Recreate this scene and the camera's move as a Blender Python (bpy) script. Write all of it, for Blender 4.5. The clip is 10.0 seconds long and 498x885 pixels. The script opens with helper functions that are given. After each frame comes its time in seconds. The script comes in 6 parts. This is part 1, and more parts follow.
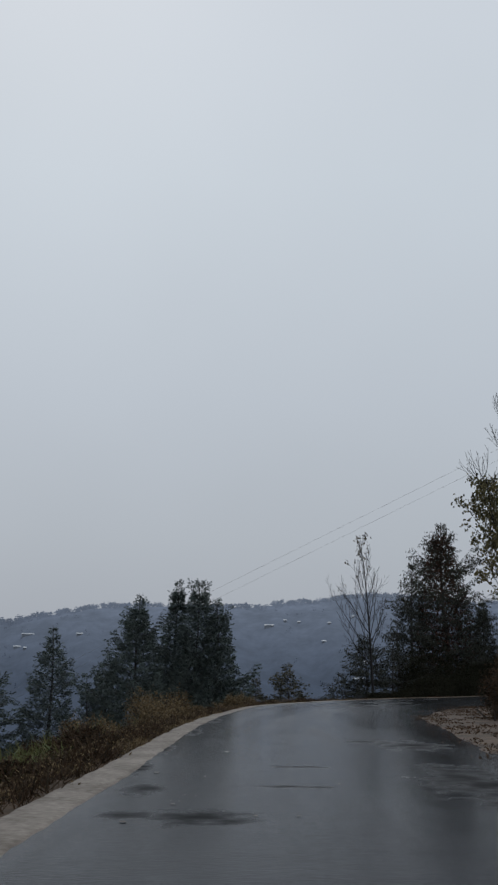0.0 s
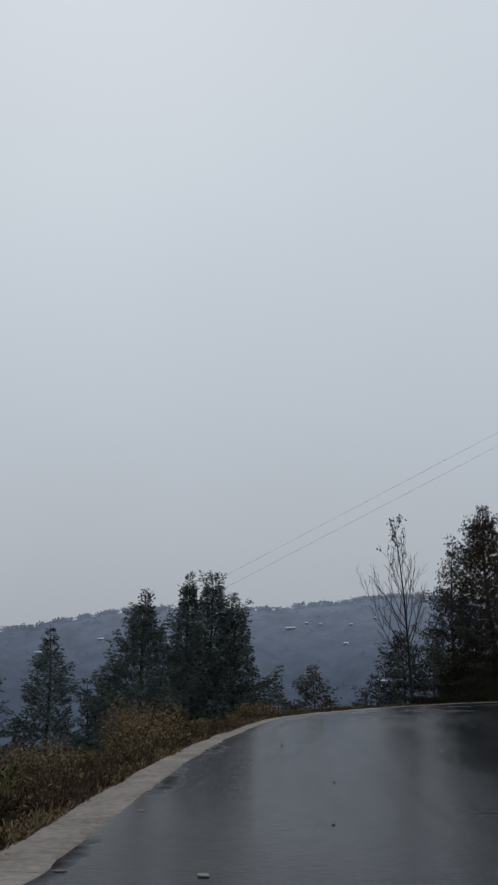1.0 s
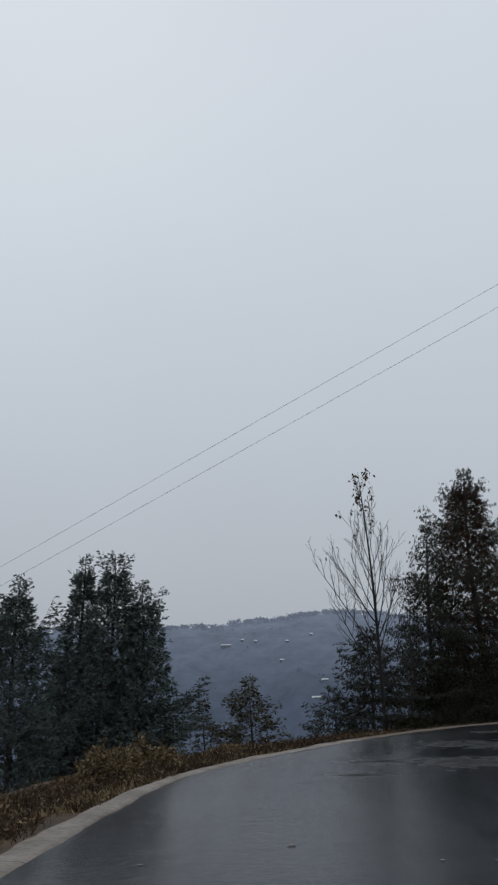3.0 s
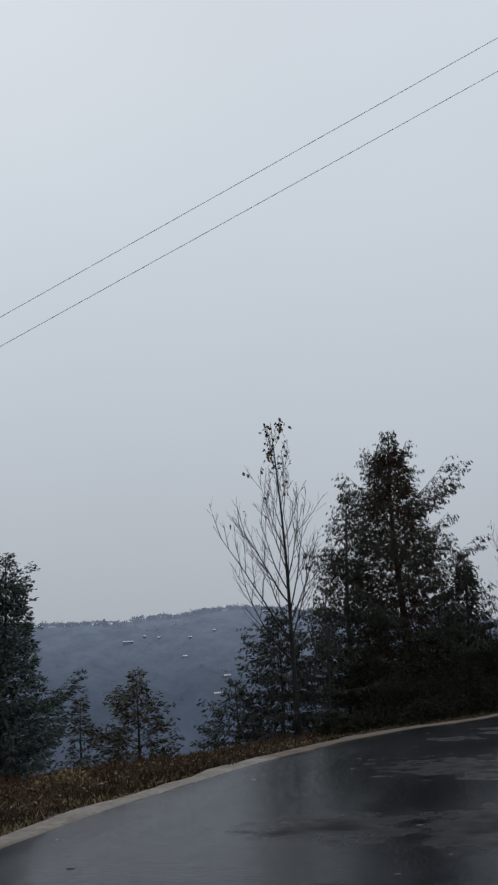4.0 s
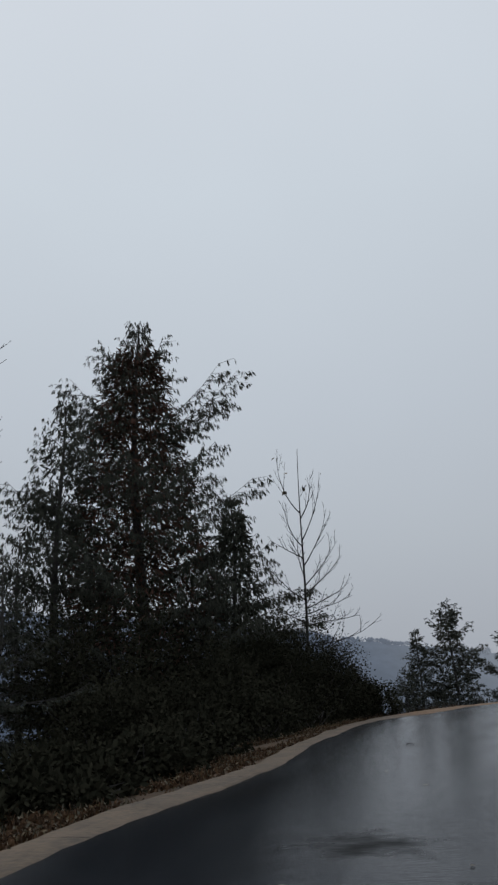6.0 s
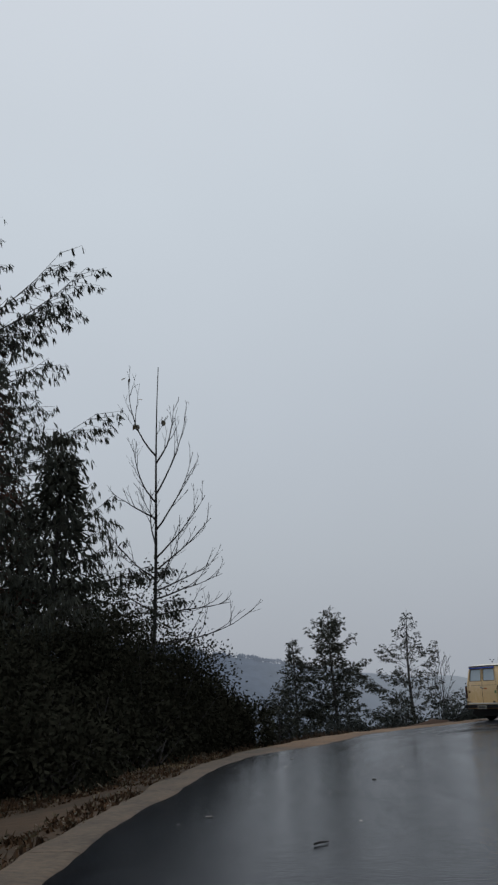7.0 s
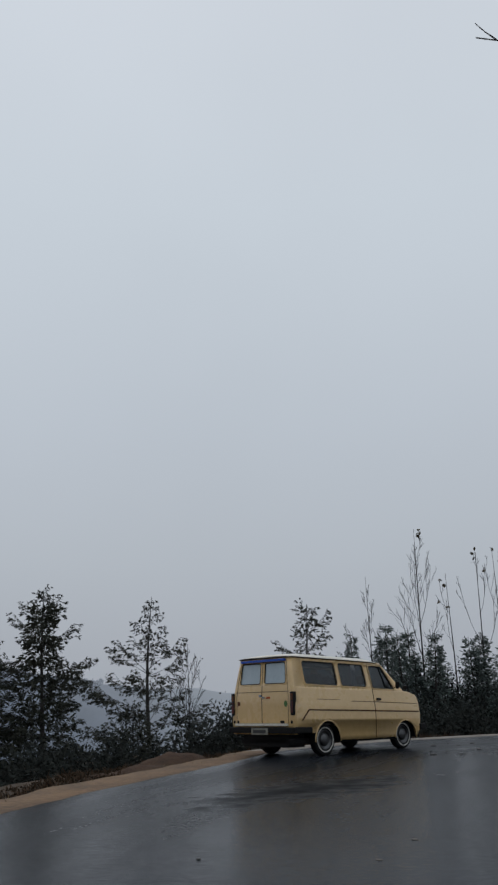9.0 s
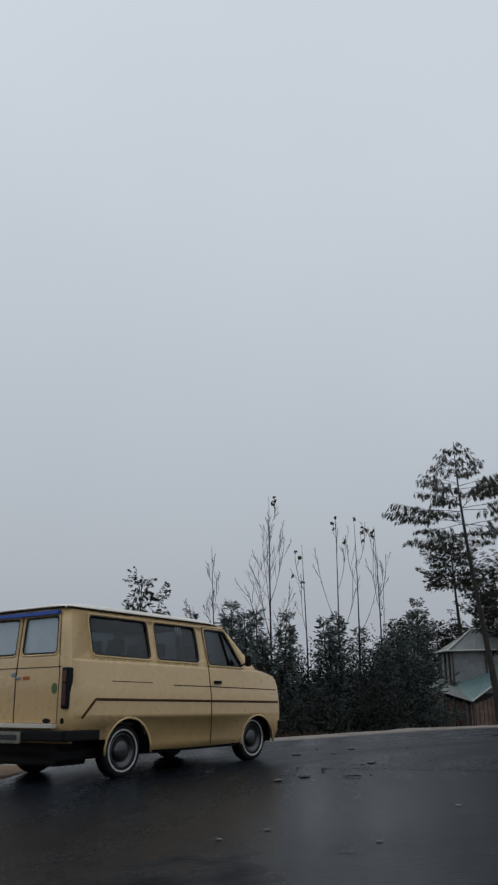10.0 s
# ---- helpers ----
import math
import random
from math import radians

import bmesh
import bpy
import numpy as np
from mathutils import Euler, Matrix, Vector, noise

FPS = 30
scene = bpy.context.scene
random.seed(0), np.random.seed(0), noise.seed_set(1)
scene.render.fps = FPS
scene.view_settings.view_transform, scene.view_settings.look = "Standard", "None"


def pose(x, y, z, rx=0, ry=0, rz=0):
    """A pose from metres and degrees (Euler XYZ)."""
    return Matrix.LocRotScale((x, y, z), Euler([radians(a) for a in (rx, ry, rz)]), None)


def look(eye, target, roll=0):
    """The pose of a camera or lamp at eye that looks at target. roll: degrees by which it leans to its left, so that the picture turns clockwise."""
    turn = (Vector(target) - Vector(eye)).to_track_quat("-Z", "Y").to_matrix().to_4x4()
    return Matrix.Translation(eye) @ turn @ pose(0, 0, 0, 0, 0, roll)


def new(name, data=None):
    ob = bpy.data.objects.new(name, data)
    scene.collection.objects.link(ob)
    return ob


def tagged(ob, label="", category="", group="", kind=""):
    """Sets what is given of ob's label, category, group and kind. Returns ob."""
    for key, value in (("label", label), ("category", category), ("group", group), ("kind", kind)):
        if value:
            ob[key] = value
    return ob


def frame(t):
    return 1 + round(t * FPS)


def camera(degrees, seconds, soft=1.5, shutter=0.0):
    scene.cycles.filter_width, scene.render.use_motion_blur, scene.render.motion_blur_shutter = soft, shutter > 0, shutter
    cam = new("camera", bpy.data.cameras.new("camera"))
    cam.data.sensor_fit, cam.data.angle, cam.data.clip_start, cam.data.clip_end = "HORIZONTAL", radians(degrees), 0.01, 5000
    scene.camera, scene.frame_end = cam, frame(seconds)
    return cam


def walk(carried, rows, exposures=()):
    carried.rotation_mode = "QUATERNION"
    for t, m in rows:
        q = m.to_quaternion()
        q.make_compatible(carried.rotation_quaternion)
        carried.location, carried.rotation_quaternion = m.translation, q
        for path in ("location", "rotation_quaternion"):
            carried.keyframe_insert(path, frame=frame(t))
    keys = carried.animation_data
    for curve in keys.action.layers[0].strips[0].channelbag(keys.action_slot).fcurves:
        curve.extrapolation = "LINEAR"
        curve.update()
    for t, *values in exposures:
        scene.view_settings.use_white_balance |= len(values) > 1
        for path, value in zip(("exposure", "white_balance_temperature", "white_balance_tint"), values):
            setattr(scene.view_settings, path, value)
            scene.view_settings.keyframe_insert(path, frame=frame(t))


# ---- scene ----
cam = camera(33.57, 10.0, soft=2.4)
# seconds, eye x y z, heading, tilt, lean
ROWS = [
    (0.0, 1.400, 0.700, 1.162, 1.72, 16.00, 0.30),
    (0.5, 1.348, 5.007, 1.182, 2.90, 15.65, 0.29),
    (1.0, 1.247, 9.284, 1.207, 3.02, 16.21, -0.36),
    (1.5, 1.213, 13.474, 1.117, 2.17, 16.13, -0.25),
    (2.0, 1.243, 17.606, 1.060, 1.16, 17.29, -0.47),
    (3.5, 1.922, 30.734, 1.125, -4.40, 17.27, -2.17),
    (4.0, 2.517, 34.706, 1.113, -8.34, 16.87, -2.41),
    (4.5, 3.381, 38.418, 1.188, -12.46, 16.24, -2.10),
    (5.0, 4.649, 42.442, 1.146, -16.92, 16.43, -2.75),
    (5.5, 6.268, 46.379, 1.121, -21.10, 16.43, -3.11),
    (7.0, 13.009, 57.892, 1.119, -33.66, 17.22, -1.82),
    (7.5, 15.821, 61.394, 1.100, -37.71, 17.52, -0.58),
    (8.0, 18.483, 64.279, 1.136, -41.84, 18.21, -0.14),
    (8.5, 21.417, 66.815, 1.107, -46.03, 18.08, -0.50),
    (9.0, 24.420, 69.180, 1.113, -50.40, 17.52, -1.53),
    (9.5, 27.552, 71.336, 1.101, -54.72, 16.97, -1.11),
    (10.0, 31.126, 73.267, 1.062, -60.79, 16.46, -1.19),
]
walk(cam, [(t, pose(x, y, z, 90 + tilt, 0, head) @ pose(0, 0, 0, 0, 0, lean)) for t, x, y, z, head, tilt, lean in ROWS],
     exposures=((0.0, -0.07), (2.0, -0.05), (3.5, 0.0), (4.0, 0.0), (4.5, -0.1), (5.0, -0.2), (5.5, 0.0), (7.0, -0.04), (10.0, -0.04)))

# ---- world and light ----
world = bpy.data.worlds.new("overcast")
scene.world = world
world.use_nodes = True
wn, wl = world.node_tree.nodes, world.node_tree.links
wn.clear()
w_out, w_bg = wn.new("ShaderNodeOutputWorld"), wn.new("ShaderNodeBackground")
w_co, w_sep, w_ramp = wn.new("ShaderNodeTexCoord"), wn.new("ShaderNodeSeparateXYZ"), wn.new("ShaderNodeValToRGB")
w_noise, w_sky, w_mix = wn.new("ShaderNodeTexNoise"), wn.new("ShaderNodeTexSky"), wn.new("ShaderNodeMixRGB")
w_add, w_var = wn.new("ShaderNodeMixRGB"), wn.new("ShaderNodeMapRange")
w_sky.sky_type, w_sky.sun_disc = "NISHITA", False
w_sky.sun_elevation, w_sky.sun_rotation, w_sky.dust_density = radians(48), radians(-20), 4.0
w_ramp.color_ramp.elements[0].position, w_ramp.color_ramp.elements[0].color = 0.0, (0.360, 0.390, 0.439, 1)
w_ramp.color_ramp.elements[1].position, w_ramp.color_ramp.elements[1].color = 1.0, (0.760, 0.800, 0.857, 1)
for at_z, col in ((0.06, (0.390, 0.420, 0.469, 1)), (0.16, (0.440, 0.480, 0.530, 1)), (0.32, (0.500, 0.550, 0.612, 1)), (0.55, (0.580, 0.640, 0.704, 1)), (0.72, (0.620, 0.670, 0.734, 1))):
    e = w_ramp.color_ramp.elements.new(at_z)
    e.color = col
w_noise.inputs["Scale"].default_value, w_noise.inputs["Detail"].default_value = 2.2, 3.0
w_var.inputs["To Min"].default_value, w_var.inputs["To Max"].default_value = 0.94, 1.06
w_add.blend_type, w_add.inputs[0].default_value = "MULTIPLY", 1.0
w_mix.inputs[0].default_value = 0.0015
wl.new(w_co.outputs["Generated"], w_sep.inputs[0])
wl.new(w_sep.outputs["Z"], w_ramp.inputs[0])
wl.new(w_co.outputs["Generated"], w_noise.inputs["Vector"])
wl.new(w_noise.outputs["Fac"], w_var.inputs["Value"])
wl.new(w_ramp.outputs[0], w_add.inputs[1])
wl.new(w_var.outputs[0], w_add.inputs[2])
wl.new(w_add.outputs[0], w_mix.inputs[1])
wl.new(w_sky.outputs[0], w_mix.inputs[2])
wl.new(w_mix.outputs[0], w_bg.inputs["Color"])
w_bg.inputs["Strength"].default_value = 1.0
wl.new(w_bg.outputs[0], w_out.inputs[0])

sun_data = bpy.data.lights.new("sun", "SUN")
sun_data.energy, sun_data.angle, sun_data.color = 0.5, radians(40), (1.0, 0.97, 0.93)
sun = new("sun", sun_data)
sun.matrix_world = look((0, 0, 50), (-12, -35, 0))


# ---- materials ----
def material(name, base, rough=0.6, vary=(), noise_scale=3.0, bump=0.0, bump_scale=40.0, metal=0.0, island=(), rough_vary=0.0, object_vary=(), coat=0.0, spec=0.5):
    """base colour; vary: a second colour blended by two noises; island: a second colour by loose piece."""
    m = bpy.data.materials.new(name)
    m.use_nodes = True
    n, l = m.node_tree.nodes, m.node_tree.links
    b = n["Principled BSDF"]
    b.inputs["Base Color"].default_value = (*base, 1)
    b.inputs["Roughness"].default_value, b.inputs["Metallic"].default_value = rough, metal
    b.inputs["Coat Weight"].default_value, b.inputs["Coat Roughness"].default_value = coat, 0.12
    b.inputs["Specular IOR Level"].default_value = spec
    co = n.new("ShaderNodeTexCoord")
    src = None

    def blend(fac, first, second):
        x = n.new("ShaderNodeMixRGB")
        l.new(fac, x.inputs[0])
        if first is None:
            x.inputs[1].default_value = (*base, 1)
        else:
            l.new(first, x.inputs[1])
        x.inputs[2].default_value = (*second, 1)
        return x.outputs[0]

    if vary:
        big, small = n.new("ShaderNodeTexNoise"), n.new("ShaderNodeTexNoise")
        big.inputs["Scale"].default_value, small.inputs["Scale"].default_value = noise_scale, noise_scale * 9
        big.inputs["Detail"].default_value, small.inputs["Detail"].default_value = 4, 6
        add, rng = n.new("ShaderNodeMath"), n.new("ShaderNodeMapRange")
        add.operation = "ADD"
        rng.inputs["From Min"].default_value, rng.inputs["From Max"].default_value = 0.75, 1.3
        for t in (big, small):
            l.new(co.outputs["Object"], t.inputs["Vector"])
        l.new(big.outputs["Fac"], add.inputs[0])
        l.new(small.outputs["Fac"], add.inputs[1])
        l.new(add.outputs[0], rng.inputs["Value"])
        src = blend(rng.outputs[0], src, vary)
        if rough_vary:
            rr = n.new("ShaderNodeMapRange")
            rr.inputs["To Min"].default_value, rr.inputs["To Max"].default_value = rough - rough_vary, rough + rough_vary
            l.new(rng.outputs[0], rr.inputs["Value"])
            l.new(rr.outputs[0], b.inputs["Roughness"])
    if island:
        geo = n.new("ShaderNodeNewGeometry")
        src = blend(geo.outputs["Random Per Island"], src, island)
    if object_vary:
        inf = n.new("ShaderNodeObjectInfo")
        src = blend(inf.outputs["Random"], src, object_vary)
    if src is not None:
        l.new(src, b.inputs["Base Color"])
    if bump:
        t, bp = n.new("ShaderNodeTexNoise"), n.new("ShaderNodeBump")
        t.inputs["Scale"].default_value, t.inputs["Detail"].default_value = bump_scale, 5
        bp.inputs["Strength"].default_value, bp.inputs["Distance"].default_value = bump, 0.02
        l.new(co.outputs["Object"], t.inputs["Vector"])
        l.new(t.outputs["Fac"], bp.inputs["Height"])
        l.new(bp.outputs[0], b.inputs["Normal"])
    return m


BARK = material("pine_bark", (0.022, 0.020, 0.019), 0.9, (0.045, 0.040, 0.037), 2.5, 0.8, 12)
BARE_BARK = material("bare_bark", (0.010, 0.009, 0.009), 0.85, (0.022, 0.020, 0.019), 2.0, 0.5, 20)
# lifted and bluish: haze over the farther pines put into their colour
NEEDLE_HAZED = material("needles_hazed", (0.072, 0.092, 0.088), 0.8, island=(0.104, 0.127, 0.114), spec=0.15)
NEEDLE_DARK = material("needles_dark", (0.030, 0.035, 0.029), 0.85, island=(0.054, 0.055, 0.042), spec=0.08)
NEEDLE_OLIVE = material("needles_olive", (0.052, 0.056, 0.038), 0.8, island=(0.105, 0.088, 0.052), spec=0.15)
NEEDLE_DEAD = material("needles_dead", (0.030, 0.030, 0.022), 0.8, island=(0.080, 0.038, 0.028), spec=0.1)
LEAF_DRY = material("dry_leaf", (0.12, 0.085, 0.04), 0.6, island=(0.055, 0.05, 0.03))
LEAF_YELLOW = material("yellow_leaf", (0.17, 0.14, 0.06), 0.7, island=(0.060, 0.062, 0.036), spec=0.2)
SHRUB_LEAF = material("shrub_leaf", (0.019, 0.020, 0.014), 0.95, island=(0.030, 0.029, 0.020), spec=0.0)
THICKET_LEAF = material("thicket_leaf", (0.029, 0.034, 0.033), 0.95, island=(0.045, 0.048, 0.043), spec=0.0)
GRASS_DRY = material("dry_grass", (0.072, 0.043, 0.025), 0.85, island=(0.025, 0.020, 0.013), spec=0.15)
FERN_TAN = material("dead_fern", (0.225, 0.164, 0.090), 0.8, island=(0.055, 0.039, 0.021), spec=0.2)
GRASS_GREEN = material("weed_green", (0.075, 0.095, 0.035), 0.7, island=(0.14, 0.13, 0.05), spec=0.2)
SOIL = material("soil", (0.040, 0.029, 0.019), 0.95, (0.080, 0.050, 0.030), 0.5, 0.6, 8, spec=0.2)
CONCRETE = material("concrete", (0.200, 0.174, 0.148), 0.8, (0.095, 0.079, 0.064), 1.3, 0.35, 22, rough_vary=0.1)
MUD = material("road_edge_mud", (0.120, 0.084, 0.054), 0.9, (0.046, 0.034, 0.024), 1.4, 0.4, 18)
SHOULDER = material("shoulder_earth", (0.118, 0.080, 0.054), 0.9, (0.030, 0.023, 0.018), 1.1, 0.9, 14)
SAND = material("sand", (0.19, 0.112, 0.056), 0.95, (0.068, 0.043, 0.026), 1.2, 0.8, 16)
STONE = material("stone", (0.045, 0.043, 0.040), 0.6, (0.08, 0.075, 0.07), 9.0, 0.5, 40, object_vary=(0.022, 0.021, 0.020))
WIRE = material("wire", (0.15, 0.15, 0.155), 0.6)


def asphalt():
    m = material("wet_asphalt", (0.0075, 0.0090, 0.0118), 0.3, (0.0150, 0.0180, 0.0225), 0.35, 0.05, 90, spec=0.065)
    n, l = m.node_tree.nodes, m.node_tree.links
    b = n["Principled BSDF"]
    co, lane, mp = n.new("ShaderNodeTexCoord"), n.new("ShaderNodeUVMap"), n.new("ShaderNodeMapping")
    lane.uv_map = "lane"
    # long wet streaks along the wheel tracks
    mp.inputs["Scale"].default_value = (0.75, 0.07, 1)
    wet, r = n.new("ShaderNodeTexNoise"), n.new("ShaderNodeMapRange")
    wet.inputs["Scale"].default_value, wet.inputs["Detail"].default_value = 1.0, 6
    wet.inputs["Roughness"].default_value = 0.6
    r.inputs["From Min"].default_value, r.inputs["From Max"].default_value = 0.38, 0.66
    r.inputs["To Min"].default_value, r.inputs["To Max"].default_value = 0.08, 0.24
    l.new(lane.outputs[0], mp.inputs["Vector"])
    l.new(mp.outputs[0], wet.inputs["Vector"])
    l.new(wet.outputs["Fac"], r.inputs["Value"])
    grit, gr, add = n.new("ShaderNodeTexNoise"), n.new("ShaderNodeMapRange"), n.new("ShaderNodeMath")
    grit.inputs["Scale"].default_value, grit.inputs["Detail"].default_value = 14, 8
    gr.inputs["From Min"].default_value, gr.inputs["From Max"].default_value = 0.35, 0.75
    gr.inputs["To Min"].default_value, gr.inputs["To Max"].default_value = -0.02, 0.05
    add.operation, add.use_clamp = "ADD", True
    l.new(co.outputs["Object"], grit.inputs["Vector"])
    l.new(grit.outputs["Fac"], gr.inputs["Value"])
    l.new(r.outputs[0], add.inputs[0])
    l.new(gr.outputs[0], add.inputs[1])
    l.new(add.outputs[0], b.inputs["Roughness"])
    # dull dark mended spots with ragged rims: x, y, half length across and along
    # the last, before the van, paints in the van's dark reflection
    ragged = n.new("ShaderNodeTexNoise")
    ragged.inputs["Scale"].default_value, ragged.inputs["Detail"].default_value = 2.6, 6
    l.new(co.outputs["Object"], ragged.inputs["Vector"])
    mask = None
    for x, y, a, b2 in ((-0.42, 12.6, 0.22, 0.9), (-0.46, 15.6, 0.20, 1.3), (-0.40, 20.5, 0.22, 1.6), (-0.30, 26.0, 0.20, 1.8), (0.10, 8.6, 0.35, 0.30), (0.75, 8.5, 0.62, 0.55), (-0.05, 10.4, 0.25, 0.6), (1.58, 10.7, 0.55, 0.16), (1.75, 12.9, 0.4, 0.15), (4.0, 16.9, 0.8, 1.3), (3.8, 11.2, 0.8, 2.6), (3.3, 17.9, 0.6, 0.3),
                        (4.2, 42.2, 1.0, 0.9), (5.6, 41.5, 1.4, 1.6), (3.5, 39.6, 0.7, 0.5), (7.4, 46.5, 1.7, 2.2), (11.0, 54.0, 0.7, 0.7), (11.6, 55.9, 0.6, 0.6), (9.3, 52.7, 0.7, 0.8), (34.0, 76.2, 2.6, 0.9)):
        at, far, edge = n.new("ShaderNodeMapping"), n.new("ShaderNodeVectorMath"), n.new("ShaderNodeMath")
        at.inputs["Location"].default_value, at.inputs["Scale"].default_value = (-x / a, -y / b2, 0), (1 / a, 1 / b2, 0)
        far.operation, edge.operation = "LENGTH", "MULTIPLY_ADD"
        edge.inputs[1].default_value = 1.0
        l.new(co.outputs["Object"], at.inputs["Vector"])
        l.new(at.outputs[0], far.inputs[0])
        l.new(far.outputs["Value"], edge.inputs[0])
        if mask is None:
            mask = edge.outputs[0]
        else:
            least = n.new("ShaderNodeMath")
            least.operation = "MINIMUM"
            l.new(mask, least.inputs[0])
            l.new(edge.outputs[0], least.inputs[1])
            mask = least.outputs[0]
    tear, spot = n.new("ShaderNodeMath"), n.new("ShaderNodeMapRange")
    tear.operation = "MULTIPLY_ADD"
    tear.inputs[1].default_value = 2.2
    l.new(ragged.outputs["Fac"], tear.inputs[0])
    l.new(mask, tear.inputs[2])
    spot.inputs["From Min"].default_value, spot.inputs["From Max"].default_value = 1.55, 2.55
    spot.inputs["To Min"].default_value, spot.inputs["To Max"].default_value = 1.0, 0.0
    l.new(tear.outputs[0], spot.inputs["Value"])
    rough_mix, gloss_mix, tone = n.new("ShaderNodeMix"), n.new("ShaderNodeMix"), n.new("ShaderNodeMixRGB")
    rough_mix.inputs["B"].default_value = 0.62
    gloss_mix.inputs["A"].default_value, gloss_mix.inputs["B"].default_value = 0.065, 0.025
    l.new(spot.outputs[0], rough_mix.inputs["Factor"])
    l.new(rough_mix.outputs["Result"], b.inputs["Roughness"])
    l.new(spot.outputs[0], gloss_mix.inputs["Factor"])
    # past the bend: gloss scaled down to put dark reflections in, surface rougher
    lane_axis, gloss_cut, dull = n.new("ShaderNodeSeparateXYZ"), n.new("ShaderNodeMapRange"), n.new("ShaderNodeMath")
    gloss_cut.inputs["From Min"].default_value, gloss_cut.inputs["From Max"].default_value = 125, 165
    gloss_cut.inputs["To Min"].default_value, gloss_cut.inputs["To Max"].default_value = 1.0, 0.4
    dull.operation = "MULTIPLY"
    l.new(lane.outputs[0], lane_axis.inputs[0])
    l.new(lane_axis.outputs["Y"], gloss_cut.inputs["Value"])
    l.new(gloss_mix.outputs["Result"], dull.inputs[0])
    l.new(gloss_cut.outputs[0], dull.inputs[1])
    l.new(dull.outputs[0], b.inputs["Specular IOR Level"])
    coarse, coarser = n.new("ShaderNodeMapRange"), n.new("ShaderNodeMath")
    coarse.inputs["From Min"].default_value, coarse.inputs["From Max"].default_value = 152, 172
    coarse.inputs["To Min"].default_value, coarse.inputs["To Max"].default_value = 0.0, 0.14
    l.new(lane_axis.outputs["Y"], coarse.inputs["Value"])
    l.new(add.outputs[0], coarser.inputs[0])
    l.new(coarse.outputs[0], coarser.inputs[1])
    l.new(coarser.outputs[0], rough_mix.inputs["A"])
    old = b.inputs["Base Color"].links[0].from_socket
    l.new(spot.outputs[0], tone.inputs[0])
    l.new(old, tone.inputs[1])
    tone.inputs[2].default_value = (0.008, 0.0085, 0.009, 1)
    l.new(tone.outputs[0], b.inputs["Base Color"])
    # a slow swell under the grain
    swell, swell_bump = n.new("ShaderNodeTexNoise"), n.new("ShaderNodeBump")
    swell.inputs["Scale"].default_value, swell.inputs["Detail"].default_value = 1.6, 3
    swell_bump.inputs["Strength"].default_value, swell_bump.inputs["Distance"].default_value = 0.15, 0.05
    l.new(co.outputs["Object"], swell.inputs["Vector"])
    l.new(swell.outputs["Fac"], swell_bump.inputs["Height"])
    # fine ripples lying across the lane, left by the paver
    across, ripple, ripple_bump = n.new("ShaderNodeMapping"), n.new("ShaderNodeTexNoise"), n.new("ShaderNodeBump")
    across.inputs["Scale"].default_value = (9.0, 27.0, 1)
    ripple.inputs["Scale"].default_value, ripple.inputs["Detail"].default_value = 1.0, 3
    ripple_bump.inputs["Strength"].default_value, ripple_bump.inputs["Distance"].default_value = 1.0, 0.0034
    l.new(lane.outputs[0], across.inputs["Vector"])
    l.new(across.outputs[0], ripple.inputs["Vector"])
    l.new(ripple.outputs["Fac"], ripple_bump.inputs["Height"])
    l.new(swell_bump.outputs[0], ripple_bump.inputs["Normal"])
    grain = [x for x in n if x.bl_idname == "ShaderNodeBump" and x not in (swell_bump, ripple_bump)][0]
    l.new(ripple_bump.outputs[0], grain.inputs["Normal"])
    return m


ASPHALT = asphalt()


